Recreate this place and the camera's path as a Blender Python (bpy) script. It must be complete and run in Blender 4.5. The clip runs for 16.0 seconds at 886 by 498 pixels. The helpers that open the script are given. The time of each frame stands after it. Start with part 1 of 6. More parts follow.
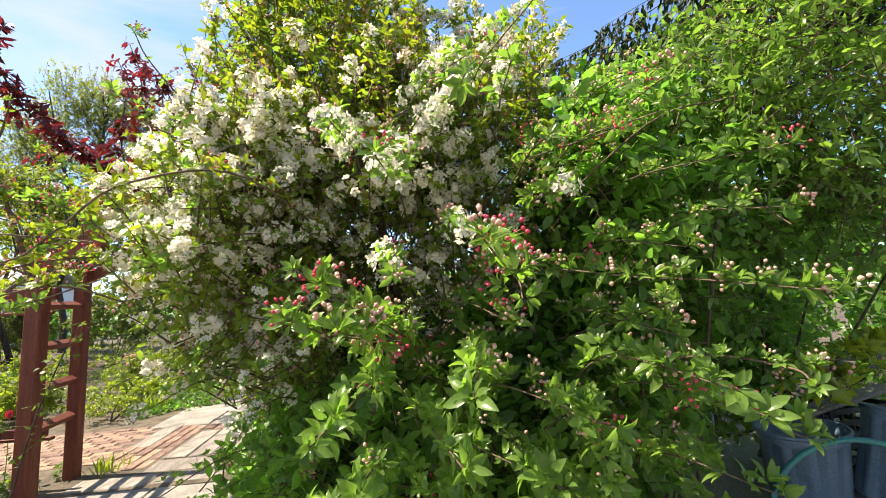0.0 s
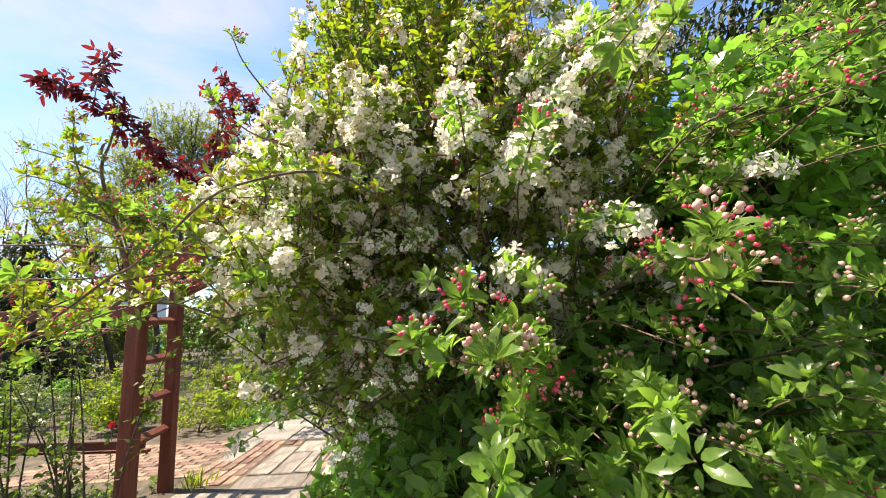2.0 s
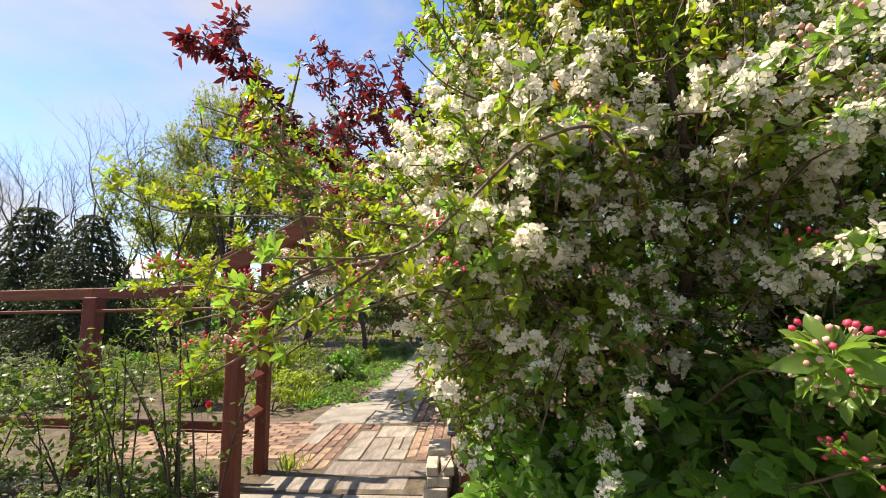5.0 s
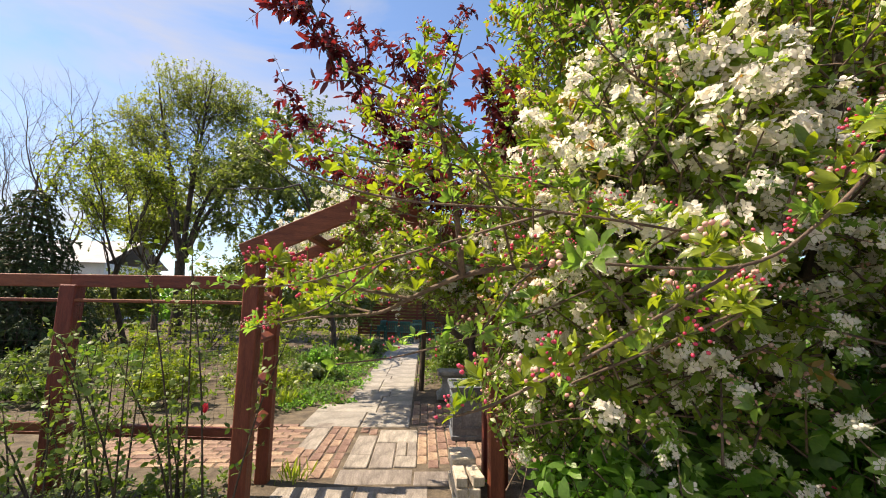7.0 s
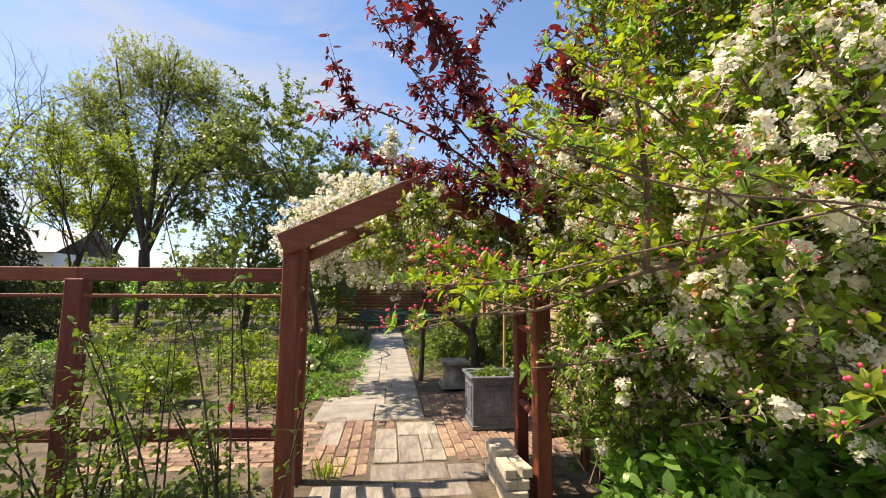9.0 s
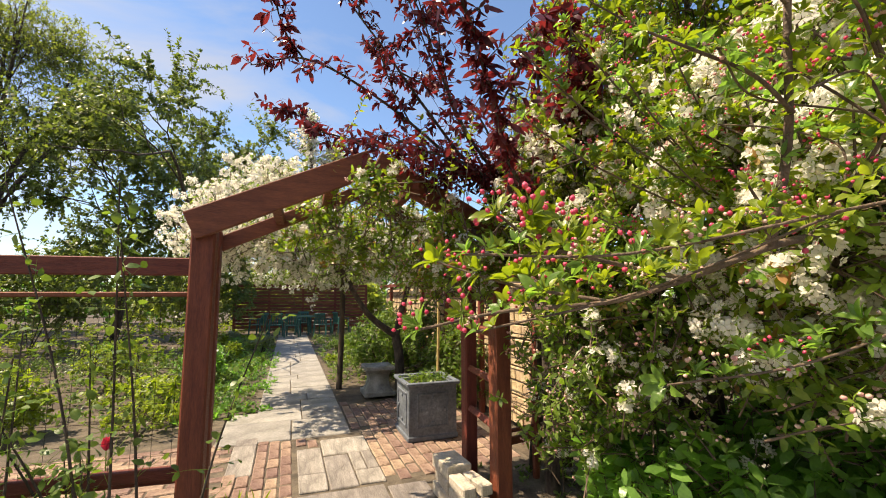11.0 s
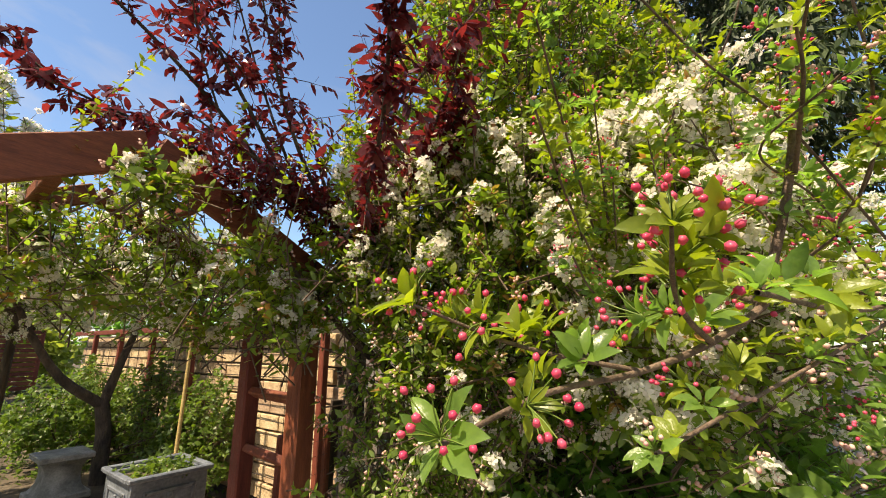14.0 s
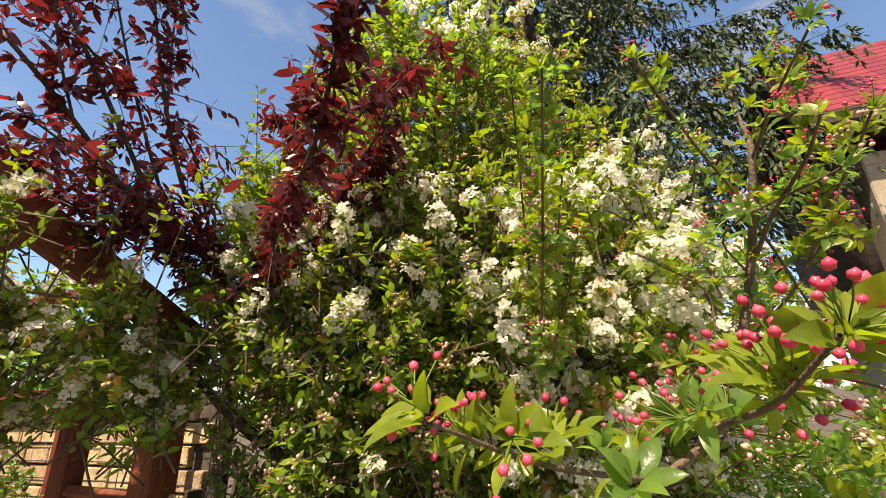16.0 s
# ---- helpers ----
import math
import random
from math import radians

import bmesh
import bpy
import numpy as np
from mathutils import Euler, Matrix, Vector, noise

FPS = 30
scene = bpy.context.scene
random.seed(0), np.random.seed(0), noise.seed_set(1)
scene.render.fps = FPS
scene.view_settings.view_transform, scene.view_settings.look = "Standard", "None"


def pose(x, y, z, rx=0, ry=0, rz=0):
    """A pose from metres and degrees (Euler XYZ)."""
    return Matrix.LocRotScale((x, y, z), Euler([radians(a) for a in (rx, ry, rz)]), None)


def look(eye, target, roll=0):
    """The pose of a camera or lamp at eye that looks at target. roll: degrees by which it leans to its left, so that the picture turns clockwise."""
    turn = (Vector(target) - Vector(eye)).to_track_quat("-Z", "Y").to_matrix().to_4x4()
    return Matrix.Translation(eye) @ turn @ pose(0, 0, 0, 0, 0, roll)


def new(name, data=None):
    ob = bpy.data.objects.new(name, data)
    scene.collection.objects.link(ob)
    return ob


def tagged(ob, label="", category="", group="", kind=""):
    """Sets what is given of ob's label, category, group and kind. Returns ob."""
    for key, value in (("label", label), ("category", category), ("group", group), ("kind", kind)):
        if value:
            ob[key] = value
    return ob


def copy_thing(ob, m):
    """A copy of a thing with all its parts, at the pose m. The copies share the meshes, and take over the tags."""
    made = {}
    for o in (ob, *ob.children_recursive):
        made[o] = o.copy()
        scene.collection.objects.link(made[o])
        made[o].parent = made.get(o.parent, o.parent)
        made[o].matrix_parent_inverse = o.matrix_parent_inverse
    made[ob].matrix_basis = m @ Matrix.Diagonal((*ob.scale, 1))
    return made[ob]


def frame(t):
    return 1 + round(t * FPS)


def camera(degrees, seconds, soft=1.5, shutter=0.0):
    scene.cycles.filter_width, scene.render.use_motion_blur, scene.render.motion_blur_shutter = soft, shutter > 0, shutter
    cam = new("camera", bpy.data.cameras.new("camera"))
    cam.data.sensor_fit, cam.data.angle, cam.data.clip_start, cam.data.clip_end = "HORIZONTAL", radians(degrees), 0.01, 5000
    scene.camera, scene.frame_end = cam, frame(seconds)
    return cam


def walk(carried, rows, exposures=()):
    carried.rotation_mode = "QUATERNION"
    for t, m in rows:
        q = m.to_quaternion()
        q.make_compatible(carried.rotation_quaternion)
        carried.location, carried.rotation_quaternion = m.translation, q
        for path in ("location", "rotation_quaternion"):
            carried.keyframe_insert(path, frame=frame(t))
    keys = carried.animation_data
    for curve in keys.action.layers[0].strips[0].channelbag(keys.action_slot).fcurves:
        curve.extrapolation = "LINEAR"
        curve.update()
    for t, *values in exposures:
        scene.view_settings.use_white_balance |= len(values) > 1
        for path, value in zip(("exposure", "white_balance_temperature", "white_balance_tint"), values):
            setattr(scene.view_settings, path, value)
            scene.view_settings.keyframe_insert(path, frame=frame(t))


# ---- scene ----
cam = camera(92.8, 16.0, soft=1.0)
PATH = [
    (0, (1.887, -4.042, 1.436), (2.19, -2.083, 1.697), -2.9),
    (0.5, (1.815, -3.989, 1.446), (2.082, -2.028, 1.736), -3.2),
    (1, (1.756, -3.943, 1.445), (1.968, -1.98, 1.767), -3.3),
    (1.5, (1.694, -3.872, 1.452), (1.838, -1.904, 1.78), -3.6),
    (2, (1.677, -3.77, 1.461), (1.71, -1.801, 1.805), -2.7),
    (2.5, (1.657, -3.683, 1.46), (1.587, -1.715, 1.808), -1.7),
    (3, (1.597, -3.622, 1.467), (1.461, -1.654, 1.8), -1.3),
    (3.5, (1.45, -3.592, 1.471), (1.278, -1.625, 1.791), -0.7),
    (4, (1.281, -3.595, 1.483), (1.114, -1.625, 1.785), -0.9),
    (4.2, (1.229, -3.588, 1.486), (1.069, -1.616, 1.78), -1.1),
    (6.5, (0.496, -3.362, 1.563), (0.526, -1.381, 1.831), 0.7),
    (7, (0.344, -3.339, 1.55), (0.43, -1.359, 1.815), 0.9),
    (7.5, (0.195, -3.284, 1.548), (0.325, -1.305, 1.801), 0.9),
    (8, (0.055, -3.274, 1.572), (0.23, -1.296, 1.806), 1.0),
    (8.5, (-0.118, -3.247, 1.582), (0.088, -1.27, 1.799), 0.7),
    (8.7, (-0.184, -3.23, 1.58), (0.036, -1.253, 1.792), 0.5),
    (10.8, (-0.504, -2.728, 1.529), (0.102, -0.835, 1.747), -0.1),
    (11, (-0.521, -2.675, 1.535), (0.157, -0.806, 1.754), -0.1),
    (11.5, (-0.542, -2.526, 1.528), (0.313, -0.735, 1.774), 0.2),
    (12, (-0.554, -2.411, 1.54), (0.475, -0.718, 1.814), 0.5),
    (12.5, (-0.58, -2.312, 1.546), (0.616, -0.739, 1.853), 0.6),
    (13, (-0.625, -2.216, 1.551), (0.725, -0.781, 1.898), 0.6),
    (13.5, (-0.659, -2.127, 1.556), (0.813, -0.832, 1.95), 0.5),
    (14, (-0.633, -2.061, 1.563), (0.926, -0.891, 2.009), 0.1),
    (14.5, (-0.566, -1.994, 1.586), (1.059, -0.939, 2.086), -0.3),
    (15, (-0.545, -1.955, 1.592), (1.136, -1.025, 2.149), -0.8),
    (15.5, (-0.543, -1.894, 1.615), (1.185, -1.098, 2.232), -1.2),
    (16, (-0.583, -1.829, 1.644), (1.19, -1.184, 2.308), -1.8),
]
walk(cam, [(t, look(eye, target, roll)) for t, eye, target, roll in PATH],
     exposures=[(0, 1.4, 7400, 14), (2, 1.32, 7400, 15), (4, 1.14, 7500, 16), (7, 1.0, 7900, 17), (11, 1.03, 8100, 15), (16, 1.04, 8500, 14)])

# ---- world, sun, exposure ----
SUN_DIR = Vector((-0.52, 0.09, 0.85)).normalized()
sun_el, sun_az = math.asin(SUN_DIR.z), math.atan2(SUN_DIR.x, SUN_DIR.y)
world = bpy.data.worlds.new("spring_sky")
scene.world = world
world.use_nodes = True
wt = world.node_tree
wt.nodes.clear()
w_out = wt.nodes.new("ShaderNodeOutputWorld")
w_bg = wt.nodes.new("ShaderNodeBackground")
w_sky = wt.nodes.new("ShaderNodeTexSky")
w_sky.sky_type, w_sky.sun_disc = "NISHITA", False
w_sky.sun_elevation, w_sky.sun_rotation = sun_el, sun_az
w_sky.air_density, w_sky.dust_density, w_sky.ozone_density = 1.0, 0.2, 6.0
w_co = wt.nodes.new("ShaderNodeTexCoord")
w_map = wt.nodes.new("ShaderNodeMapping")
w_map.inputs["Scale"].default_value = (1.0, 1.6, 3.2)
w_map.inputs["Rotation"].default_value = (0.1, 0.2, 0.5)
w_noise = wt.nodes.new("ShaderNodeTexNoise")
w_noise.inputs["Scale"].default_value = 1.7
w_noise.inputs["Detail"].default_value = 7.0
w_noise.inputs["Roughness"].default_value = 0.55
w_noise.inputs["Distortion"].default_value = 0.5
w_ramp = wt.nodes.new("ShaderNodeValToRGB")
w_ramp.color_ramp.elements[0].position, w_ramp.color_ramp.elements[1].position = 0.36, 0.68
w_ramp.color_ramp.elements[1].color = (0.85, 0.85, 0.85, 1)
w_mix = wt.nodes.new("ShaderNodeMix")
w_mix.data_type = "RGBA"
w_mix.inputs["B"].default_value = (2.85, 3.0, 3.25, 1)
wt.links.new(w_co.outputs["Generated"], w_map.inputs["Vector"])
wt.links.new(w_map.outputs["Vector"], w_noise.inputs["Vector"])
w_dot = wt.nodes.new("ShaderNodeVectorMath")
w_dot.operation = "DOT_PRODUCT"
w_dot.inputs[1].default_value = (-0.9, -0.3, -0.4)
w_thick = wt.nodes.new("ShaderNodeMath")
w_thick.operation = "MULTIPLY_ADD"
w_thick.inputs[1].default_value = 0.24
wt.links.new(w_co.outputs["Generated"], w_dot.inputs[0])
wt.links.new(w_dot.outputs["Value"], w_thick.inputs[0])
wt.links.new(w_noise.outputs["Fac"], w_thick.inputs[2])
wt.links.new(w_thick.outputs[0], w_ramp.inputs["Fac"])
wt.links.new(w_ramp.outputs["Color"], w_mix.inputs["Factor"])
w_deep = wt.nodes.new("ShaderNodeMix")
w_deep.data_type, w_deep.blend_type = "RGBA", "MULTIPLY"
w_deep.inputs["Factor"].default_value = 1.0
w_deep.inputs["B"].default_value = (0.86, 0.97, 1.03, 1)
wt.links.new(w_sky.outputs["Color"], w_deep.inputs["A"])
wt.links.new(w_deep.outputs["Result"], w_mix.inputs["A"])
wt.links.new(w_mix.outputs["Result"], w_bg.inputs["Color"])
wt.links.new(w_bg.outputs["Background"], w_out.inputs["Surface"])
w_bg.inputs["Strength"].default_value = 0.128
sun = new("sun", bpy.data.lights.new("sun", "SUN"))
sun.data.energy, sun.data.angle, sun.data.color = 4.6, radians(0.6), (1.0, 0.93, 0.8)
sun.rotation_mode = "QUATERNION"
sun.rotation_quaternion = SUN_DIR.to_track_quat("Z", "Y")


# ---- materials ----
def surface(name, c1, c2, scale=6.0, rough=0.7, bump=0.25, fine=60.0, metal=0.0, stretch=(1, 1, 1), vary=0.0, island=0.0, glow=0.0, c3=None):
    """A procedural surface: two colours mixed at a coarse and a fine scale, relief, and variation from piece to piece."""
    m = bpy.data.materials.new(name)
    m.use_nodes = True
    n, l = m.node_tree.nodes, m.node_tree.links
    bsdf = n["Principled BSDF"]
    co = n.new("ShaderNodeTexCoord")
    mp = n.new("ShaderNodeMapping")
    mp.inputs["Scale"].default_value = stretch
    l.new(co.outputs["Object"], mp.inputs["Vector"])
    big, small = n.new("ShaderNodeTexNoise"), n.new("ShaderNodeTexNoise")
    for t, s, d in ((big, scale, 4.0), (small, fine, 3.0)):
        t.inputs["Scale"].default_value, t.inputs["Detail"].default_value = s, d
        t.inputs["Roughness"].default_value = 0.6
        l.new(mp.outputs["Vector"], t.inputs["Vector"])
    ramp = n.new("ShaderNodeValToRGB")
    ramp.color_ramp.elements[0].position, ramp.color_ramp.elements[1].position = 0.34, 0.66
    ramp.color_ramp.elements[0].color, ramp.color_ramp.elements[1].color = (*c1, 1), (*c2, 1)
    if c3:
        e = ramp.color_ramp.elements.new(0.8)
        e.color = (*c3, 1)
    l.new(big.outputs["Fac"], ramp.inputs["Fac"])
    grain = n.new("ShaderNodeMapRange")
    grain.inputs["From Min"].default_value, grain.inputs["From Max"].default_value = 0.25, 0.75
    grain.inputs["To Min"].default_value, grain.inputs["To Max"].default_value = 0.72, 1.22
    l.new(small.outputs["Fac"], grain.inputs["Value"])
    hsv = n.new("ShaderNodeHueSaturation")
    l.new(ramp.outputs["Color"], hsv.inputs["Color"])
    value = grain.outputs["Result"]
    for amount, node, out in ((vary, "ShaderNodeObjectInfo", "Random"), (island, "ShaderNodeNewGeometry", "Random Per Island")):
        if amount:
            src = n.new(node)
            r = n.new("ShaderNodeMapRange")
            r.inputs["To Min"].default_value, r.inputs["To Max"].default_value = 1 - amount, 1 + amount
            l.new(src.outputs[out], r.inputs["Value"])
            mul = n.new("ShaderNodeMath")
            mul.operation = "MULTIPLY"
            l.new(value, mul.inputs[0])
            l.new(r.outputs["Result"], mul.inputs[1])
            value = mul.outputs[0]
            h = n.new("ShaderNodeMapRange")
            h.inputs["To Min"].default_value, h.inputs["To Max"].default_value = 0.5 - amount * 0.06, 0.5 + amount * 0.06
            l.new(src.outputs[out], h.inputs["Value"])
            l.new(h.outputs["Result"], hsv.inputs["Hue"])
    l.new(value, hsv.inputs["Value"])
    l.new(hsv.outputs["Color"], bsdf.inputs["Base Color"])
    bsdf.inputs["Roughness"].default_value, bsdf.inputs["Metallic"].default_value = rough, metal
    if bump:
        add = n.new("ShaderNodeMath")
        l.new(big.outputs["Fac"], add.inputs[0])
        l.new(small.outputs["Fac"], add.inputs[1])
        b = n.new("ShaderNodeBump")
        b.inputs["Strength"].default_value, b.inputs["Distance"].default_value = bump, 0.02
        l.new(add.outputs[0], b.inputs["Height"])
        l.new(b.outputs["Normal"], bsdf.inputs["Normal"])
    return m


def leafy(name, c1, c2, thin=0.4, rough=0.42, through_tint=(1.0, 1.0, 0.45), patch=1.2, gain=2.1):
    """Leaves and petals: every one its own shade, drifts of colour over the plant, light passing through."""
    m = bpy.data.materials.new(name)
    m.use_nodes = True
    n, l = m.node_tree.nodes, m.node_tree.links
    bsdf, out = n["Principled BSDF"], n["Material Output"]
    geo, co, noise_t = n.new("ShaderNodeNewGeometry"), n.new("ShaderNodeTexCoord"), n.new("ShaderNodeTexNoise")
    noise_t.inputs["Scale"].default_value, noise_t.inputs["Detail"].default_value = patch, 3.0
    l.new(co.outputs["Object"], noise_t.inputs["Vector"])
    mix_f = n.new("ShaderNodeMath")
    mix_f.operation = "MULTIPLY_ADD"
    mix_f.inputs[1].default_value = 0.62
    l.new(geo.outputs["Random Per Island"], mix_f.inputs[0])
    off = n.new("ShaderNodeMath")
    off.operation = "MULTIPLY_ADD"
    off.inputs[1].default_value, off.inputs[2].default_value = 1.5, -0.55
    l.new(noise_t.outputs["Fac"], off.inputs[0])
    l.new(off.outputs[0], mix_f.inputs[2])
    mix_f.use_clamp = True
    col = n.new("ShaderNodeMix")
    col.data_type = "RGBA"
    col.inputs["A"].default_value, col.inputs["B"].default_value = (*c1, 1), (*c2, 1)
    mottle = n.new("ShaderNodeTexNoise")
    mottle.inputs["Scale"].default_value, mottle.inputs["Detail"].default_value = 90.0, 2.0
    l.new(co.outputs["Object"], mottle.inputs["Vector"])
    blade = n.new("ShaderNodeMath")
    blade.operation, blade.use_clamp = "MULTIPLY_ADD", True
    blade.inputs[1].default_value = 0.7
    shift = n.new("ShaderNodeMath")
    shift.operation = "SUBTRACT"
    shift.inputs[1].default_value = 0.5
    l.new(mottle.outputs["Fac"], shift.inputs[0])
    l.new(shift.outputs[0], blade.inputs[0])
    l.new(mix_f.outputs[0], blade.inputs[2])
    relief = n.new("ShaderNodeBump")
    relief.inputs["Strength"].default_value, relief.inputs["Distance"].default_value = 0.35, 0.003
    l.new(mottle.outputs["Fac"], relief.inputs["Height"])
    l.new(relief.outputs["Normal"], bsdf.inputs["Normal"])
    l.new(blade.outputs[0], col.inputs["Factor"])
    l.new(col.outputs["Result"], bsdf.inputs["Base Color"])
    bsdf.inputs["Roughness"].default_value = rough
    tr = n.new("ShaderNodeBsdfTranslucent")
    tint = n.new("ShaderNodeMix")
    tint.data_type, tint.blend_type = "RGBA", "MULTIPLY"
    tint.inputs["Factor"].default_value = 1.0
    tint.inputs["B"].default_value = (*[gain * c for c in through_tint], 1)
    l.new(col.outputs["Result"], tint.inputs["A"])
    l.new(tint.outputs["Result"], tr.inputs["Color"])
    sh = n.new("ShaderNodeMixShader")
    sh.inputs["Fac"].default_value = thin
    l.new(bsdf.outputs["BSDF"], sh.inputs[1])
    l.new(tr.outputs["BSDF"], sh.inputs[2])
    l.new(sh.outputs["Shader"], out.inputs["Surface"])
    return m


M_RED_WOOD = surface("red_stained_wood", (0.125, 0.024, 0.012), (0.21, 0.05, 0.024), 5, 0.62, 0.35, 40, stretch=(6, 6, 0.7), vary=0.16, c3=(0.24, 0.085, 0.045))
M_RED_RAIL = surface("red_stained_rail", (0.12, 0.024, 0.012), (0.20, 0.05, 0.024), 5, 0.62, 0.35, 40, stretch=(0.7, 6, 6), vary=0.16)
M_DARK_WOOD = surface("weathered_dark_wood", (0.03, 0.022, 0.016), (0.085, 0.055, 0.035), 4, 0.8, 0.5, 50, stretch=(6, 6, 0.6), vary=0.2)
M_GREY_WOOD = surface("grey_weathered_board", (0.15, 0.145, 0.135), (0.28, 0.27, 0.25), 4, 0.85, 0.5, 60, stretch=(8, 8, 0.6), vary=0.2)
M_BARK = surface("bark", (0.035, 0.026, 0.02), (0.11, 0.082, 0.062), 14, 0.9, 0.8, 70, stretch=(1, 1, 0.4))
M_TWIG = surface("twig_bark", (0.07, 0.045, 0.03), (0.17, 0.115, 0.08), 20, 0.75, 0.4, 120)
M_CANE = surface("bamboo_cane", (0.36, 0.25, 0.09), (0.5, 0.38, 0.16), 5, 0.5, 0.2, 40, stretch=(1, 1, 4))
M_SOIL = surface("garden_soil", (0.045, 0.033, 0.022), (0.135, 0.105, 0.072), 2.2, 0.95, 0.9, 26, c3=(0.085, 0.1, 0.035))
M_BRICK = surface("worn_red_brick", (0.21, 0.13, 0.095), (0.36, 0.255, 0.19), 7, 0.88, 0.6, 55, vary=0.3, c3=(0.40, 0.33, 0.27))
M_SLAB = surface("weathered_stone_slab", (0.17, 0.15, 0.132), (0.32, 0.29, 0.255), 5, 0.88, 0.6, 45, stretch=(3, 0.7, 1), vary=0.26)
M_PATH = surface("grey_path_paving", (0.19, 0.18, 0.16), (0.32, 0.305, 0.275), 3, 0.85, 0.5, 40, vary=0.12)
M_YARD = surface("grey_concrete", (0.15, 0.145, 0.135), (0.25, 0.245, 0.23), 1.5, 0.9, 0.4, 40)
M_SAND = surface("sandy_joint", (0.06, 0.048, 0.034), (0.15, 0.12, 0.085), 6, 0.95, 0.6, 60, c3=(0.08, 0.095, 0.035))
M_BLOCK = surface("pale_cast_block", (0.42, 0.37, 0.29), (0.56, 0.50, 0.41), 9, 0.85, 0.4, 70, vary=0.1)
M_WALLBLOCK = surface("tan_wall_block", (0.38, 0.26, 0.15), (0.56, 0.43, 0.28), 7, 0.88, 0.5, 50, vary=0.22)
M_MORTAR = surface("dark_mortar", (0.05, 0.04, 0.03), (0.11, 0.09, 0.07), 8, 0.95, 0.5, 50)
M_LEAD = surface("lead_grey_planter", (0.085, 0.10, 0.12), (0.17, 0.195, 0.225), 5, 0.5, 0.25, 40, c3=(0.36, 0.40, 0.46))
M_STONE = surface("grey_cast_stone", (0.17, 0.17, 0.155), (0.31, 0.31, 0.285), 7, 0.85, 0.4, 60)
M_WIRE = surface("rusty_wire", (0.035, 0.028, 0.024), (0.09, 0.065, 0.05), 20, 0.6, 0.1, 80, metal=0.5)
M_GREEN_PLASTIC = surface("green_plastic", (0.012, 0.085, 0.075), (0.02, 0.12, 0.105), 4, 0.42, 0.05, 60)
M_BLUE_PLASTIC = surface("blue_grey_plastic", (0.10, 0.17, 0.25), (0.15, 0.235, 0.33), 3, 0.45, 0.05, 60)
M_HOSE = surface("teal_hose", (0.02, 0.17, 0.17), (0.03, 0.24, 0.23), 6, 0.4, 0.05, 60)
M_BLACK_PLASTIC = surface("black_plastic", (0.012, 0.013, 0.014), (0.03, 0.031, 0.033), 6, 0.5, 0.1, 60)
M_ROOF = surface("crimson_roof_tile", (0.17, 0.014, 0.024), (0.24, 0.026, 0.04), 2, 0.45, 0.15, 40, vary=0.1)
M_DARK_TRIM = surface("dark_brown_boards", (0.028, 0.016, 0.011), (0.06, 0.035, 0.024), 3, 0.7, 0.4, 40, stretch=(1, 1, 8))
M_PLASTER = surface("pale_plaster", (0.30, 0.25, 0.20), (0.40, 0.34, 0.28), 2, 0.9, 0.3, 40)
M_WHITE_WALL = surface("white_house_wall", (0.62, 0.63, 0.64), (0.74, 0.75, 0.76), 1, 0.9, 0.1, 20)
M_ROOF_GREY = surface("grey_far_roof", (0.3, 0.31, 0.33), (0.4, 0.41, 0.43), 1, 0.8, 0.2, 20)

M_LEAF = leafy("apple_leaf", (0.075, 0.13, 0.028), (0.22, 0.31, 0.06), 0.52, 0.38, (0.88, 1.0, 0.42), gain=2.1)
M_LEAF_NEAR = leafy("young_apple_leaf", (0.11, 0.165, 0.02), (0.27, 0.33, 0.042), 0.48, 0.36, (0.97, 1.0, 0.34), gain=1.85)
M_LEAF_MID = leafy("green_apple_leaf", (0.075, 0.15, 0.038), (0.205, 0.335, 0.07), 0.55, 0.3, (0.92, 1.0, 0.5), gain=1.9)
M_LEAF_DARK = leafy("shrub_leaf", (0.065, 0.145, 0.038), (0.18, 0.335, 0.07), 0.55, 0.3, (0.85, 1.0, 0.5))
M_LEAF_TIP = leafy("bronze_tip_leaf", (0.20, 0.16, 0.04), (0.36, 0.17, 0.08), 0.42)
M_LEAF_SPRING = leafy("spring_tree_leaf", (0.09, 0.14, 0.02), (0.24, 0.31, 0.045), 0.52, patch=0.3)
M_LEAF_OLIVE = leafy("olive_tree_leaf", (0.10, 0.14, 0.04), (0.25, 0.30, 0.08), 0.5, patch=0.3)
M_LEAF_DULL = leafy("dull_tree_leaf", (0.055, 0.085, 0.028), (0.15, 0.20, 0.06), 0.42, patch=0.4)
M_LEAF_BED = leafy("bed_plant_leaf", (0.035, 0.085, 0.016), (0.15, 0.23, 0.045), 0.38)
M_LEAF_GREYGREEN = leafy("grey_green_leaf", (0.10, 0.14, 0.085), (0.2, 0.25, 0.15), 0.3)
M_PLUM = leafy("purple_plum_leaf", (0.045, 0.015, 0.022), (0.17, 0.04, 0.046), 0.46, 0.25, (1.0, 0.36, 0.3), 2.0, 2.1)
M_NEEDLE = leafy("spruce_needles", (0.014, 0.032, 0.012), (0.05, 0.085, 0.022), 0.15, 0.6, (1.0, 1.0, 0.45), 1.2, 1.3)
M_PETAL = leafy("white_petal", (0.80, 0.77, 0.72), (0.90, 0.88, 0.82), 0.55, 0.5, (1.0, 0.98, 0.9), 2.0, 1.05)
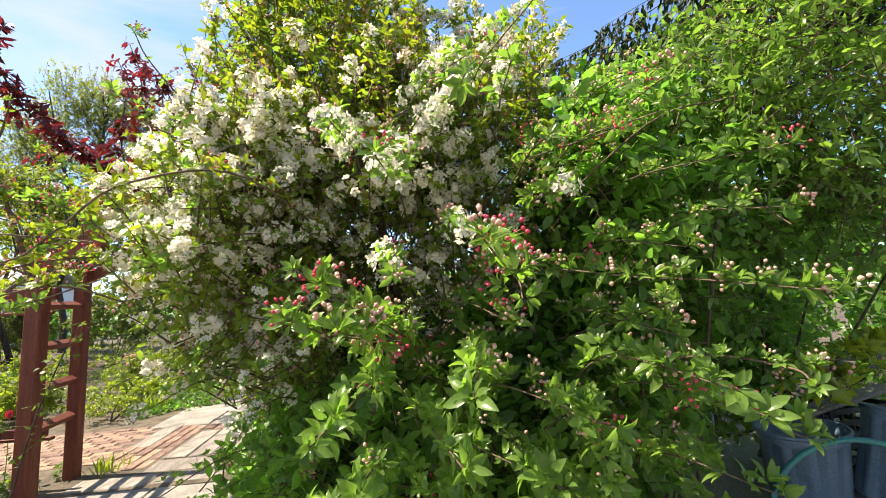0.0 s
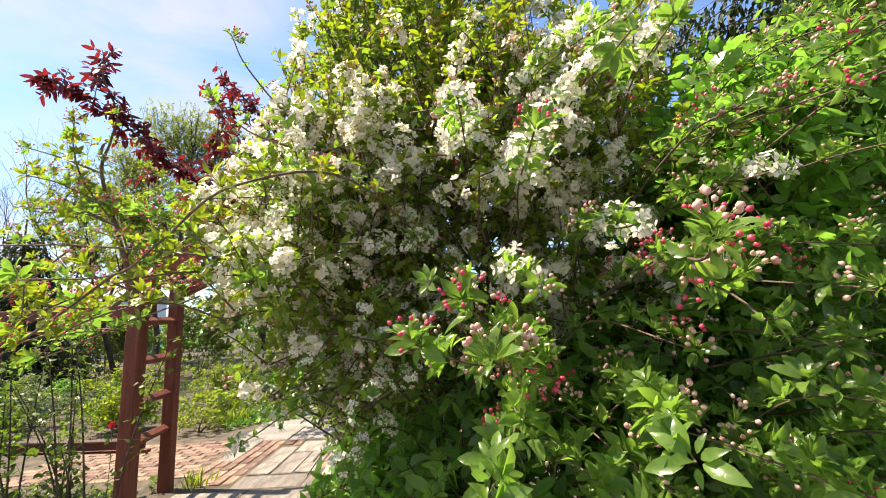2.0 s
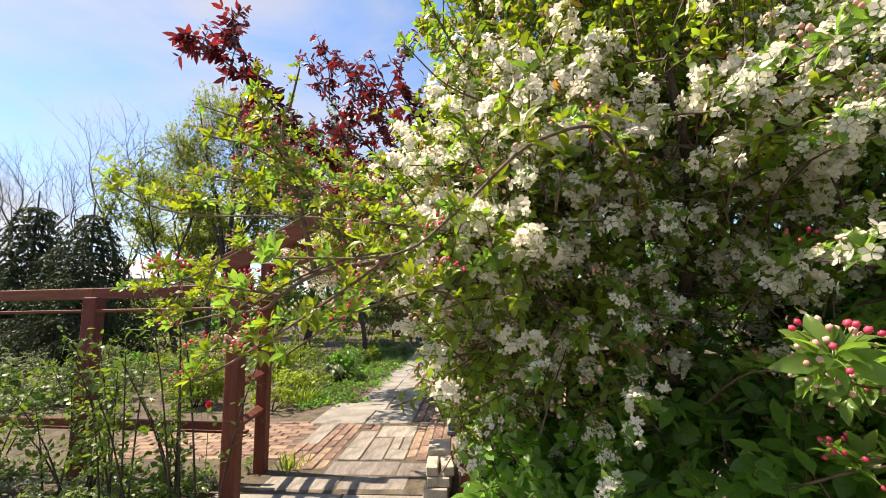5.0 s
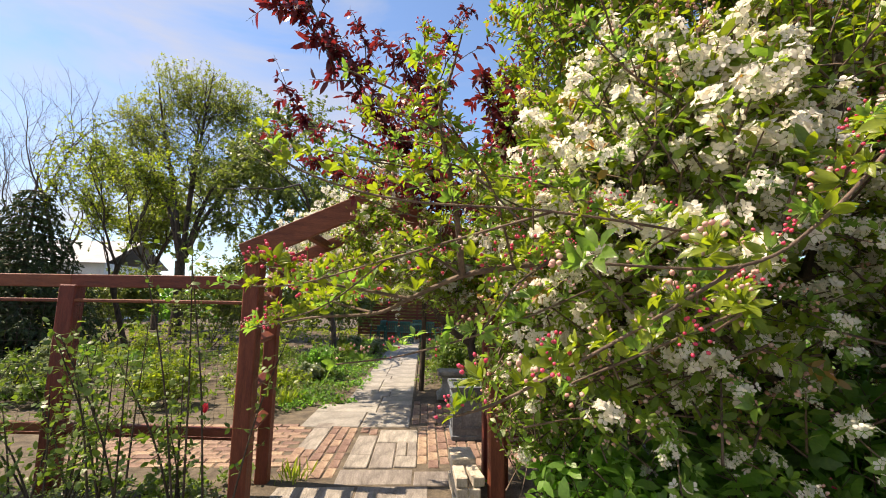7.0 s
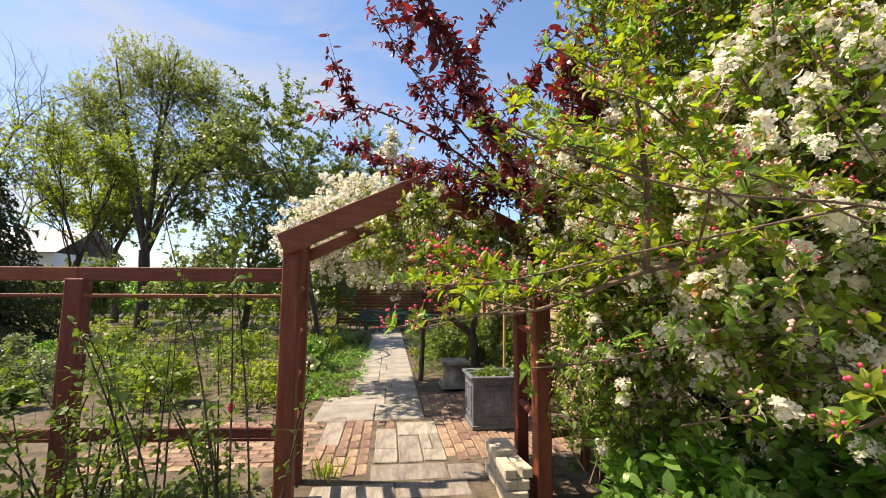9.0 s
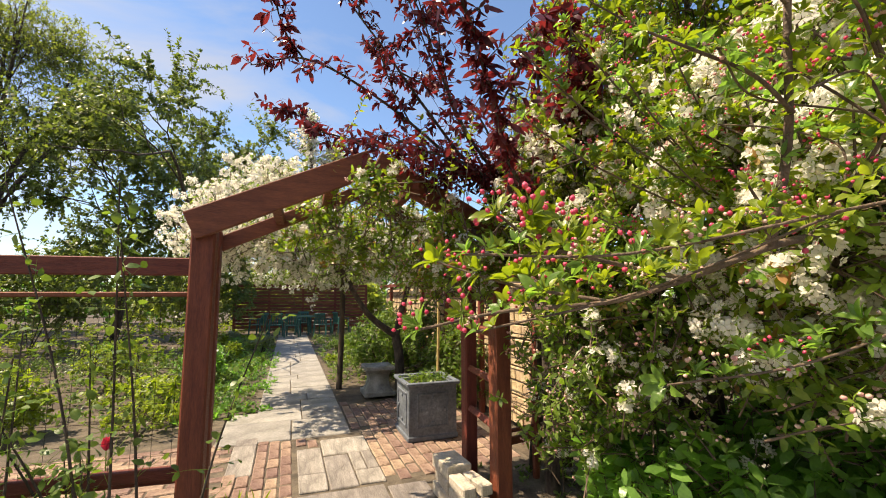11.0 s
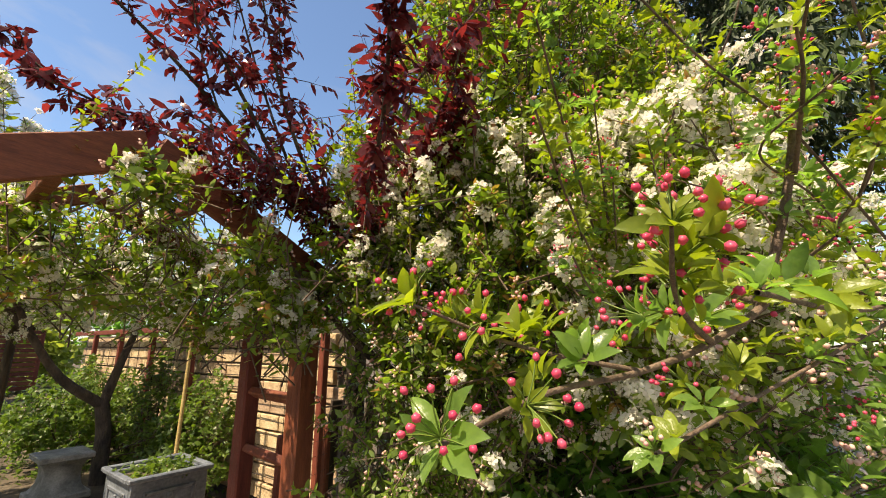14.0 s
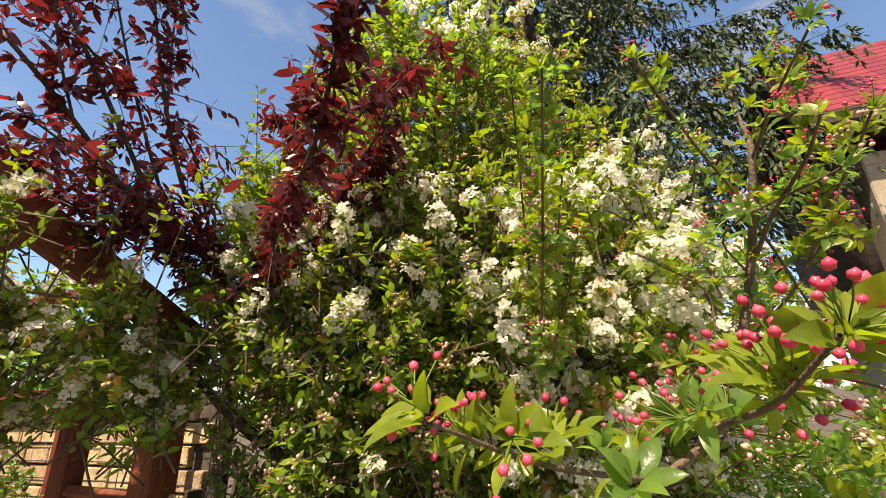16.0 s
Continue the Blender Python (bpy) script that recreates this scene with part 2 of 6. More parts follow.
M_PETAL_PINK = leafy("blush_bud", (0.78, 0.36, 0.33), (0.84, 0.64, 0.53), 0.3, 0.5, (0.6, 0.4, 0.4), 3.0, 1.0)
M_BUD = leafy("crimson_bud", (0.58, 0.025, 0.10), (0.80, 0.13, 0.22), 0.25, 0.35, (1.0, 0.4, 0.4), 6.0, 1.2)
M_STEM = leafy("green_stem", (0.11, 0.19, 0.03), (0.22, 0.30, 0.06), 0.2, 0.5)


# ---- building helpers ----
def thing(name, label, category, at=(0, 0, 0), group="", kind=""):
    ob = new(name)
    ob.empty_display_size = 0.1
    ob.location = at
    return tagged(ob, label, category, group, kind)


def hang(ob, parent):
    """Parents ob, whose place is given in the world, to a thing or a part."""
    ob.parent = parent
    base = parent
    while base.parent:
        base = base.parent
    if parent.data is None:
        ob.matrix_parent_inverse = Matrix.Translation(parent.location).inverted()
    return ob


def part(name, me, material, parent, label=""):
    if isinstance(me, bmesh.types.BMesh):
        bm, me = me, bpy.data.meshes.new(name)
        bm.to_mesh(me)
        bm.free()
    for m in (material if isinstance(material, (list, tuple)) else [material]):
        if len(me.materials) < (len(material) if isinstance(material, (list, tuple)) else 1):
            me.materials.append(m)
    ob = new(name, me)
    if parent:
        hang(ob, parent)
    if label:
        ob["label"] = label
    return ob


def structure(name, me, material, label, category):
    return tagged(part(name, me, material, None), label, category, kind="structure")


def piece(name, me, parent, m):
    ob = hang(new(name, me), parent)
    ob.matrix_basis = m
    return ob


def np_mesh(name, verts, faces, smooth=False):
    """A mesh from arrays: verts (n, 3), faces (m, k)."""
    verts, faces = np.asarray(verts, np.float32), np.asarray(faces, np.int32)
    me = bpy.data.meshes.new(name)
    me.vertices.add(len(verts))
    me.vertices.foreach_set("co", verts.ravel())
    k = faces.shape[1]
    me.loops.add(faces.size)
    me.loops.foreach_set("vertex_index", faces.ravel())
    me.polygons.add(len(faces))
    me.polygons.foreach_set("loop_start", np.arange(0, faces.size, k, dtype=np.int32))
    me.update(calc_edges=True)
    if smooth:
        me.polygons.foreach_set("use_smooth", np.ones(len(faces), bool))
    return me


def box(bm, centre, size, bevel=0.006, rot=None, taper=None):
    """Adds a bevelled box to bm."""
    made = bmesh.ops.create_cube(bm, size=1.0)["verts"]
    for v in made:
        v.co = Vector((v.co.x * size[0], v.co.y * size[1], v.co.z * size[2]))
        if taper and v.co.z > 0:
            v.co.x, v.co.y = v.co.x * taper, v.co.y * taper
    if bevel:
        edges = list({e for v in made for e in v.link_edges})
        made = [v for v in bmesh.ops.bevel(bm, geom=edges, offset=bevel, segments=1, affect="EDGES")["verts"]] + [v for v in made if v.is_valid]
    done = set()
    m = Matrix.Translation(centre) @ (rot.to_4x4() if rot else Matrix())
    for v in made:
        if v.is_valid and v not in done:
            done.add(v)
            v.co = m @ v.co
    return bm


def boxed(centre, size, bevel=0.006, rot=None, taper=None):
    return box(bmesh.new(), centre, size, bevel, rot, taper)


def beam(a, b, width, height, bevel=0.006, twist_up=Vector((0, 0, 1))):
    """A bevelled timber from a to b: width across, height along the up direction."""
    a, b = Vector(a), Vector(b)
    x = (b - a).normalized()
    y = twist_up.cross(x).normalized()
    z = x.cross(y)
    rot = Matrix((x, y, z)).transposed()
    return boxed((a + b) / 2, ((b - a).length, width, height), bevel, rot)


def smooth_line(points, steps=4):
    """Points along a Catmull-Rom line through the given ones."""
    p = [np.array(q, float) for q in points]
    p = [2 * p[0] - p[1]] + p + [2 * p[-1] - p[-2]]
    out = []
    for i in range(1, len(p) - 2):
        for k in range(steps):
            t = k / steps
            out.append(0.5 * (2 * p[i] + (p[i + 1] - p[i - 1]) * t + (2 * p[i - 1] - 5 * p[i] + 4 * p[i + 1] - p[i + 2]) * t * t
                              + (3 * p[i] - p[i - 1] - 3 * p[i + 1] + p[i + 2]) * t ** 3))
    return np.array(out + [p[-2]])


def tube(lines, sides=6):
    """One mesh of tapered tubes. lines: (points, radius at the start, radius at the end)."""
    verts, faces, base = [], [], 0
    ang = np.linspace(0, 2 * np.pi, sides, endpoint=False)
    for pts, r0, r1 in lines:
        pts = np.asarray(pts, float)
        n = len(pts)
        d = np.gradient(pts, axis=0)
        d /= np.linalg.norm(d, axis=1)[:, None] + 1e-9
        ref = np.where(np.abs(d[:, 2:3]) > 0.9, [[1.0, 0, 0]], [[0, 0, 1.0]])
        u = np.cross(d, ref)
        u /= np.linalg.norm(u, axis=1)[:, None] + 1e-9
        w = np.cross(d, u)
        r = np.linspace(r0, r1, n)[:, None, None]
        ring = pts[:, None] + r * (np.cos(ang)[None, :, None] * u[:, None] + np.sin(ang)[None, :, None] * w[:, None])
        verts.append(ring.reshape(-1, 3))
        i, j = np.meshgrid(np.arange(n - 1), np.arange(sides), indexing="ij")
        a, b = i * sides + j, i * sides + (j + 1) % sides
        faces.append(base + np.stack([a, b, b + sides, a + sides], -1).reshape(-1, 4))
        base += n * sides
    return np_mesh("tube", np.concatenate(verts), np.concatenate(faces), True)


def unit(v):
    return v / (np.linalg.norm(v, axis=-1, keepdims=True) + 1e-9)


def leaves(p, axis, face, length, width, fold=0.25, curl=0.15, fine=False):
    """Folded, curled leaves as one mesh. p, axis, face: (n, 3); length, width: (n,)."""
    axis = unit(axis)
    side = unit(np.cross(axis, face))
    face = np.cross(side, axis)
    L, W = length[:, None], width[:, None]
    if fine:
        rows = ((0.14, 0.5, 0.0), (0.42, 1.0, 0.25), (0.72, 0.8, 0.75), (0.92, 0.32, 1.25))
        v = [p]
        for s, w, c in rows:
            mid = p + axis * L * s - face * L * (curl * c)
            v += [mid + side * W * w * 0.5 + face * W * fold * w, mid, mid - side * W * w * 0.5 + face * W * fold * w]
        v.append(p + axis * L - face * L * curl * 1.6)
        f = [(0, 2, 1), (0, 3, 2)]
        for k in range(1, 10, 3):
            f += [(k, k + 1, k + 4), (k, k + 4, k + 3), (k + 1, k + 2, k + 5), (k + 1, k + 5, k + 4)]
        f += [(10, 11, 13), (11, 12, 13)]
    else:
        low_m, high_m = p + axis * L * 0.3 + face * W * fold * 0.5, p + axis * L * 0.7 - face * L * curl * 0.3
        v = [p, low_m + side * W * 0.48, low_m - side * W * 0.48, high_m + side * W * 0.42, high_m - side * W * 0.42, p + axis * L - face * L * curl]
        f = [(0, 2, 1), (1, 2, 4), (1, 4, 3), (3, 4, 5)]
    k = len(v)
    verts = np.stack(v, 1).reshape(-1, 3)
    faces = (np.arange(len(p)) * k)[:, None, None] + np.array(f)[None]
    return np_mesh("leaves", verts, faces.reshape(-1, 3), fine)


def needles(rng, starts, dirs, lens, per, size, ratio, droop, loose=0.5):
    """Flat pointed tufts along twigs, one small face each."""
    n = len(starts)
    s = rng.uniform(0.02, 1.0, (n, per))
    p = twig_points(starts, dirs, lens, s, droop).reshape(-1, 3)
    d = np.repeat(dirs, per, 0)
    axis = unit(d * 0.9 + rng.normal(size=p.shape) * loose + np.array([0, 0, -0.35]))
    side = unit(np.cross(axis, rng.normal(size=p.shape)))
    L = size * rng.uniform(0.6, 1.3, (len(p), 1))
    v = np.stack([p, p + axis * L * 0.4 + side * L * ratio * 0.5, p + axis * L, p + axis * L * 0.4 - side * L * ratio * 0.5], 1).reshape(-1, 3)
    return np_mesh("needles", v, np.arange(len(p) * 4).reshape(-1, 4))


def petals(c, facing, size, rng, cup=0.35, full=False):
    """Five-petalled open flowers as one mesh."""
    n = len(c)
    facing = unit(facing)
    ref = unit(rng.normal(size=(n, 3)))
    u = unit(np.cross(facing, ref))
    w = np.cross(facing, u)
    verts, faces = [], []
    per = 5 if full else 4
    for k in range(5):
        a = 2 * np.pi * k / 5
        d = np.cos(a) * u + np.sin(a) * w
        s = -np.sin(a) * u + np.cos(a) * w
        S = (size * rng.uniform(0.85, 1.15, n))[:, None]
        lift = cup * rng.uniform(0.2, 1.6, n)[:, None]
        if full:
            verts.append(np.stack([c + d * S * 0.05, c + d * S * 0.3 + s * S * 0.2 + facing * S * lift * 0.25, c + d * S * 0.5 + s * S * 0.1 + facing * S * lift * 0.48,
                                   c + d * S * 0.5 - s * S * 0.1 + facing * S * lift * 0.48, c + d * S * 0.3 - s * S * 0.2 + facing * S * lift * 0.25], 1))
            continue
        verts.append(np.stack([c + d * S * 0.06, c + d * S * 0.32 + s * S * 0.2 + facing * S * lift * 0.25,
                               c + d * S * 0.52 + facing * S * lift * 0.5, c + d * S * 0.32 - s * S * 0.2 + facing * S * lift * 0.25], 1))
    verts = np.stack(verts, 1).reshape(-1, 3)
    return np_mesh("petals", verts, np.arange(n * 5 * per).reshape(-1, per))


def buds(c, axis, size, sides=6):
    """Egg-shaped closed buds as one mesh."""
    n = len(c)
    axis = unit(axis)
    u = unit(np.cross(axis, np.array([0.31, 0.52, 0.8])))
    w = np.cross(axis, u)
    S = size[:, None]
    v = [c - axis * S * 0.48]
    for h, r in ((-0.24, 0.36), (0.2, 0.41)):
        for k in range(sides):
            a = 2 * np.pi / sides * k
            v.append(c + axis * S * h + (np.cos(a) * u + np.sin(a) * w) * S * r)
    v.append(c + axis * S * 0.54)
    f = []
    o = 1 + sides
    for k in range(sides):
        j = (k + 1) % sides
        f += [(0, 1 + j, 1 + k), (1 + k, 1 + j, o + k), (1 + j, o + j, o + k), (o + k, o + j, o + sides)]
    verts = np.stack(v, 1).reshape(-1, 3)
    faces = (np.arange(n) * (2 + 2 * sides))[:, None, None] + np.array(f)[None]
    return np_mesh("buds", verts, faces.reshape(-1, 3), True)


def lump(d, rng_phase, scale=1.7):
    """A smooth uneven factor by direction or place, about -1 to 1."""
    x = d * scale + rng_phase
    return (np.sin(x[:, 0] * 1.7 + 1.3 * np.sin(x[:, 1] * 1.1)) + np.sin(x[:, 1] * 2.1 + 1.7 * np.sin(x[:, 2] * 1.3)) + np.sin(x[:, 2] * 1.9 + x[:, 0])) / 3


def crown_twigs(rng, blobs, n, length, inner=0.5, up=0.35, low=-1.0):
    """Twigs that fill rounded masses. blobs: (centre, radii, share). Returns starts, directions, lengths."""
    starts, dirs, lens = [], [], []
    total = sum(b[2] for b in blobs)
    for centre, radii, share in blobs:
        m = int(n * share / total)
        d = unit(rng.normal(size=(m, 3)))
        d = d[d[:, 2] > low]
        m = len(d)
        rho = (1 + 0.16 * lump(d, rng.uniform(0, 6, 3), 2.0) + 0.1 * lump(d, rng.uniform(0, 6, 3), 5.0)) * (inner + (1 - inner) * rng.uniform(0, 1, m) ** 0.6)
        tip = np.array(centre) + d * np.array(radii) * rho[:, None]
        L = length * rng.uniform(0.6, 1.4, m)
        go = unit(d * 0.8 + rng.normal(size=(m, 3)) * 0.45 + np.array([0, 0, up]))
        starts.append(tip - go * L[:, None])
        dirs.append(go)
        lens.append(L)
    return np.concatenate(starts), np.concatenate(dirs), np.concatenate(lens)


def twig_points(starts, dirs, lens, s, droop=0.12):
    """Points at the fractions s along the twigs: (n, k, 3)."""
    p = starts[:, None] + dirs[:, None] * (lens[:, None] * s)[..., None]
    p[..., 2] -= droop * lens[:, None] * s ** 2
    return p


def twig_mesh(starts, dirs, lens, radius, droop=0.12):
    s = np.tile(np.array([0, 0.5, 1.0]), (len(starts), 1))
    p = twig_points(starts, dirs, lens, s, droop)
    u = unit(np.cross(dirs, np.array([0.2, 0.4, 0.9])))
    w = np.cross(dirs, u)
    verts = []
    for k, r in enumerate((1.0, 0.7, 0.25)):
        for a in (0, 2.094, 4.189):
            verts.append(p[:, k] + radius * r * (math.cos(a) * u + math.sin(a) * w))
    verts = np.stack(verts, 1).reshape(-1, 3)
    f = [(k * 3 + j, k * 3 + (j + 1) % 3, k * 3 + 3 + (j + 1) % 3, k * 3 + 3 + j) for k in range(2) for j in range(3)]
    faces = (np.arange(len(starts)) * 9)[:, None, None] + np.array(f)[None]
    return np_mesh("twigs", verts, faces.reshape(-1, 4), True)


def leaf_spray(rng, starts, dirs, lens, per, size, ratio=0.45, droop=0.12, s_from=0.15, hang_down=0.15, fine=False, flat=0.6):
    """Leaves along twigs, turning round them."""
    n = len(starts)
    s = np.sort(rng.uniform(s_from, 1.0, (n, per)), 1)
    p = twig_points(starts, dirs, lens, s, droop).reshape(-1, 3)
    d = np.repeat(dirs, per, 0)
    u = unit(np.cross(d, np.array([0.13, 0.3, 0.94])))
    w = np.cross(d, u)
    a = (np.tile(np.arange(per) * 2.4, n) + np.repeat(rng.uniform(0, 6.28, n), per))[:, None]
    radial = np.cos(a) * u + np.sin(a) * w
    axis = unit(d * 0.55 + radial * 0.8 + rng.normal(size=p.shape) * 0.25 + np.array([0, 0, -hang_down]))
    face = unit(np.array([0, 0, 1.0]) * flat + d * 0.35 + rng.normal(size=p.shape) * 0.45)
    L = size * rng.uniform(0.6, 1.35, len(p))
    return leaves(p, axis, face, L, L * ratio * rng.uniform(0.85, 1.15, len(p)), fine=fine)


def clusters(rng, starts, dirs, lens, per_twig, per_cluster, spread, droop=0.12, s_lo=0.25):
    """Places and facings of flowers in clusters along twigs."""
    n = len(starts)
    s = rng.uniform(s_lo, 1.0, (n, per_twig))
    c = twig_points(starts, dirs, lens, s, droop).reshape(-1, 3)
    d = np.repeat(dirs, per_twig, 0)
    c = np.repeat(c, per_cluster, 0)
    d = np.repeat(d, per_cluster, 0)
    off = unit(rng.normal(size=c.shape) + d * 0.4 + np.array([0, 0, 0.35]))
    return c + off * spread * rng.uniform(0.5, 1.1, (len(c), 1)), off


def grow(rng, p, d, length, r, depth, kids=3, spread=0.6, up=0.15, shrink=0.72, lines=None, tips=None, wobble=0.12):
    """A branching frame: fills lines with tapered limbs and tips with (point, direction)."""
    lines = [] if lines is None else lines
    tips = [] if tips is None else tips
    pts = [np.array(p, float)]
    d = np.array(d, float)
    for k in range(4):
        d = unit(d + rng.normal(size=3) * wobble + np.array([0, 0, up * 0.3]))
        pts.append(pts[-1] + d * length / 4)
    r1 = r * 0.62
    lines.append((np.array(pts), r, r1 if depth else r * 0.3))
    if depth == 0:
        tips.append((pts[2], d))
        tips.append((pts[4], d))
        return lines, tips
    for k in range(kids):
        a = 2 * np.pi * (k + rng.uniform(-0.25, 0.25)) / kids + depth
        ref = unit(np.cross(d, np.array([0.3, 0.2, 0.9])))
        side = np.cos(a) * ref + np.sin(a) * np.cross(d, ref)
        nd = unit(d + side * spread * rng.uniform(0.7, 1.3) + np.array([0, 0, up]))
        grow(rng, pts[4 if k == 0 else rng.integers(2, 5)], nd, length * shrink * rng.uniform(0.8, 1.15), r1 * (0.95 if k == 0 else 0.75), depth - 1, kids, spread, up, shrink, lines, tips, wobble)
    return lines, tips


# ---- ground ----
def ground_mesh():
    edge = [-900, -300, -100, -40, -20, -12, -8, -6, -4, -2, 0, 2, 4, 6, 8, 12, 20, 40, 100, 300, 900]
    k = len(edge)
    v = [(x, y, -0.03 - (0.012 * math.sin(x * 1.3) * math.sin(y * 1.7) + 0.012 if max(abs(x), abs(y)) < 30 else 0.02)) for y in edge for x in edge]
    f = [(j * k + i, j * k + i + 1, (j + 1) * k + i + 1, (j + 1) * k + i) for j in range(k - 1) for i in range(k - 1)]
    return np_mesh("ground", v, f)


ground = structure("ground", ground_mesh(), M_SOIL, "dark garden soil with thin moss and litter", "ground")


yard = structure("pavement", boxed((7.6, -5.5, -0.035), (9.0, 12.5, 0.05), 0), M_YARD, "grey concrete yard before the house", "pavement")


# unseen ground under the walker, added to bounce light into the low foliage
structure("pavement", boxed((0.899, -5.6, -0.036), (4.398, 6.3, 0.05), 0), M_YARD, "unseen pale worn paving beside the blossom trees, added to bounce light", "pavement")
structure("pavement", boxed((-0.05, -1.4, -0.037), (2.5, 2.09, 0.05), 0), M_YARD, "unseen pale worn paving before the arch, added to bounce light", "pavement")


# ---- arch over the path ----
ARCH_POSTS = {"lf": (-0.985, 0.04), "lr": (-1.04, 0.67), "rf": (0.94, 0.15), "rr": (0.97, 0.78)}
POST = 0.124


def garden_arch():
    arch = thing("garden_arch", "red-brown stained timber garden arch with ladder sides and a gabled top", "garden arch", (0, 0.4, 0))
    for key, (x, y) in ARCH_POSTS.items():
        w = POST if key.endswith("f") else 0.108
        part("post", boxed((x, y, 0.97), (w, w, 2.06), 0.01), M_RED_WOOD, arch)
    for a, b in (("lf", "lr"), ("rf", "rr")):
        (x0, y0), (x1, y1) = ARCH_POSTS[a], ARCH_POSTS[b]
        for z in (0.57, 0.9, 1.25, 1.6):
            part("rung", beam((x0, y0 + 0.06, z), (x1, y1 - 0.06, z + 0.01), 0.075, 0.05, 0.008, Vector((0.55, 0, 0.83))), M_RED_WOOD, arch)
    apex_z, eave_z, height = 2.40, 1.915, 0.165
    for x_l, y_l, x_r, y_r, dz in ((-1.05, -0.05, 1.05, 0.06, 0.0), (-1.03, 0.74, 1.06, 0.86, -0.02)):
        xm, ym = (x_l + x_r) / 2 - 0.04, (y_l + y_r) / 2
        h = height if dz == 0 else 0.105
        part("rafter", beam((x_l, y_l, eave_z + dz), (xm, ym, apex_z + dz), 0.05, h, 0.005), M_RED_RAIL, arch)
        part("rafter", beam((x_r, y_r, eave_z + dz - 0.02), (xm + 0.02, ym, apex_z + dz), 0.046, h, 0.005), M_RED_RAIL, arch)
    for f in (0.42, 0.74):
        for sx in (-1, 1):
            x = -0.02 + sx * 1.04 * (1 - f)
            z = eave_z + (apex_z - eave_z) * f
            part("purlin", beam((x, -0.02, z), (x + 0.02, 0.8, z - 0.01), 0.06, 0.07, 0.005), M_RED_RAIL, arch)
    return arch


garden_arch()


# ---- fences ----
def fence(name, label, posts, height, rails, skip=0, post_size=0.12):
    """Posts, rails and a sheet of wire mesh between them."""
    f = thing(name, label, "fence", (posts[0][0], posts[0][1], 0))
    for x, y in posts[skip:]:
        part("post", boxed((x, y, height / 2 - 0.03), (post_size, post_size, height + 0.06), 0.01, Euler((0, 0, 0.1)).to_matrix()), M_RED_WOOD, f)
    for (x0, y0), (x1, y1) in zip(posts, posts[1:]):
        for z, w, h, off in rails:
            part("rail", beam((x0, y0 - off, z), (x1, y1 - off, z), w, h, 0.006), M_RED_RAIL, f)
        lines = []
        z0, z1 = 0.5, height - 0.1
        n = int(math.dist((x0, y0), (x1, y1)) / 0.1)
        for k in range(1, n):
            u = k / n
            lines.append((np.array([(x0 + (x1 - x0) * u, y0 + (y1 - y0) * u - 0.02, z) for z in (z0, z1)]), 0.0014, 0.0014))
        for k in range(int((z1 - z0) / 0.1) + 1):
            sag = 0.015 * math.sin(k * 2.3)
            lines.append((np.array([(x0 + (x1 - x0) * u, y0 + (y1 - y0) * u - 0.024, z0 + 0.1 * k + sag * math.sin(u * 3.14)) for u in (0, 0.5, 1)]), 0.0014, 0.0014))
        part("wire_mesh", tube(lines, 3), M_WIRE, f)
    return f


RAILS = [(1.715, 0.05, 0.11, 0.0), (1.545, 0.035, 0.03, 0.03), (0.50, 0.05, 0.07, 0.02), (0.43, 0.05, 0.03, -0.06)]
fence("fence", "red-brown post and rail fence with rusty wire mesh", [(-1.04, 0.34), (-2.72, 0.5), (-4.3, 0.62), (-5.9, 0.74), (-7.5, 0.86), (-9.1, 0.98)], 1.68, RAILS, 1, 0.135)
fence("fence", "low red-brown rail fence half hidden behind the blossom", [(1.08, 0.52), (1.52, 0.62)], 1.0, [(0.34, 0.04, 0.06, 0.0), (0.42, 0.03, 0.03, 0.0)], post_size=0.05)


# ---- paving ----
def brick_mesh(w, d, h, bevel=0.006):
    me = bpy.data.meshes.new("brick")
    bm = boxed((0, 0, 0), (w, d, h), bevel)
    bm.to_mesh(me)
    bm.free()
    return me


paving = structure("pavement", boxed((-3.0, 1.95, -0.034), (9.4, 3.5, 0.045), 0), M_SAND, "sandy bed under old bricks and stone slabs", "pavement")
prng = random.Random(5)
BRICKS = [brick_mesh(0.205, 0.10, 0.06), brick_mesh(0.212, 0.097, 0.06, 0.009), brick_mesh(0.198, 0.101, 0.06, 0.011)]
for me in BRICKS:
    me.materials.append(M_BRICK)
SLABS = {}


def slab(x0, x1, y0, y1, z=0.0, mat=M_SLAB, parent=paving):
    key = (round(x1 - x0, 2), round(y1 - y0, 2), mat.name)
    if key not in SLABS:
        SLABS[key] = brick_mesh(key[0] - 0.012, key[1] - 0.012, 0.06, 0.008)
        SLABS[key].materials.append(mat)
    piece("slab", SLABS[key], parent, pose((x0 + x1) / 2, (y0 + y1) / 2, z - 0.028 + prng.uniform(-0.004, 0.004), prng.uniform(-0.6, 0.6), prng.uniform(-0.6, 0.6), prng.uniform(-0.6, 0.6)))


def bricks_along_y(x0, columns, y0, y1):
    for c in range(columns):
        y = y0 + prng.uniform(0, 0.15)
        while y < y1 - 0.1:
            piece("brick", BRICKS[prng.randrange(3)], paving, pose(x0 + 0.053 + 0.112 * c, y + 0.105, -0.03 + prng.uniform(-0.006, 0.005), prng.uniform(-1, 1), prng.uniform(-1, 1), 90 + prng.uniform(-2, 2)))
            y += 0.22


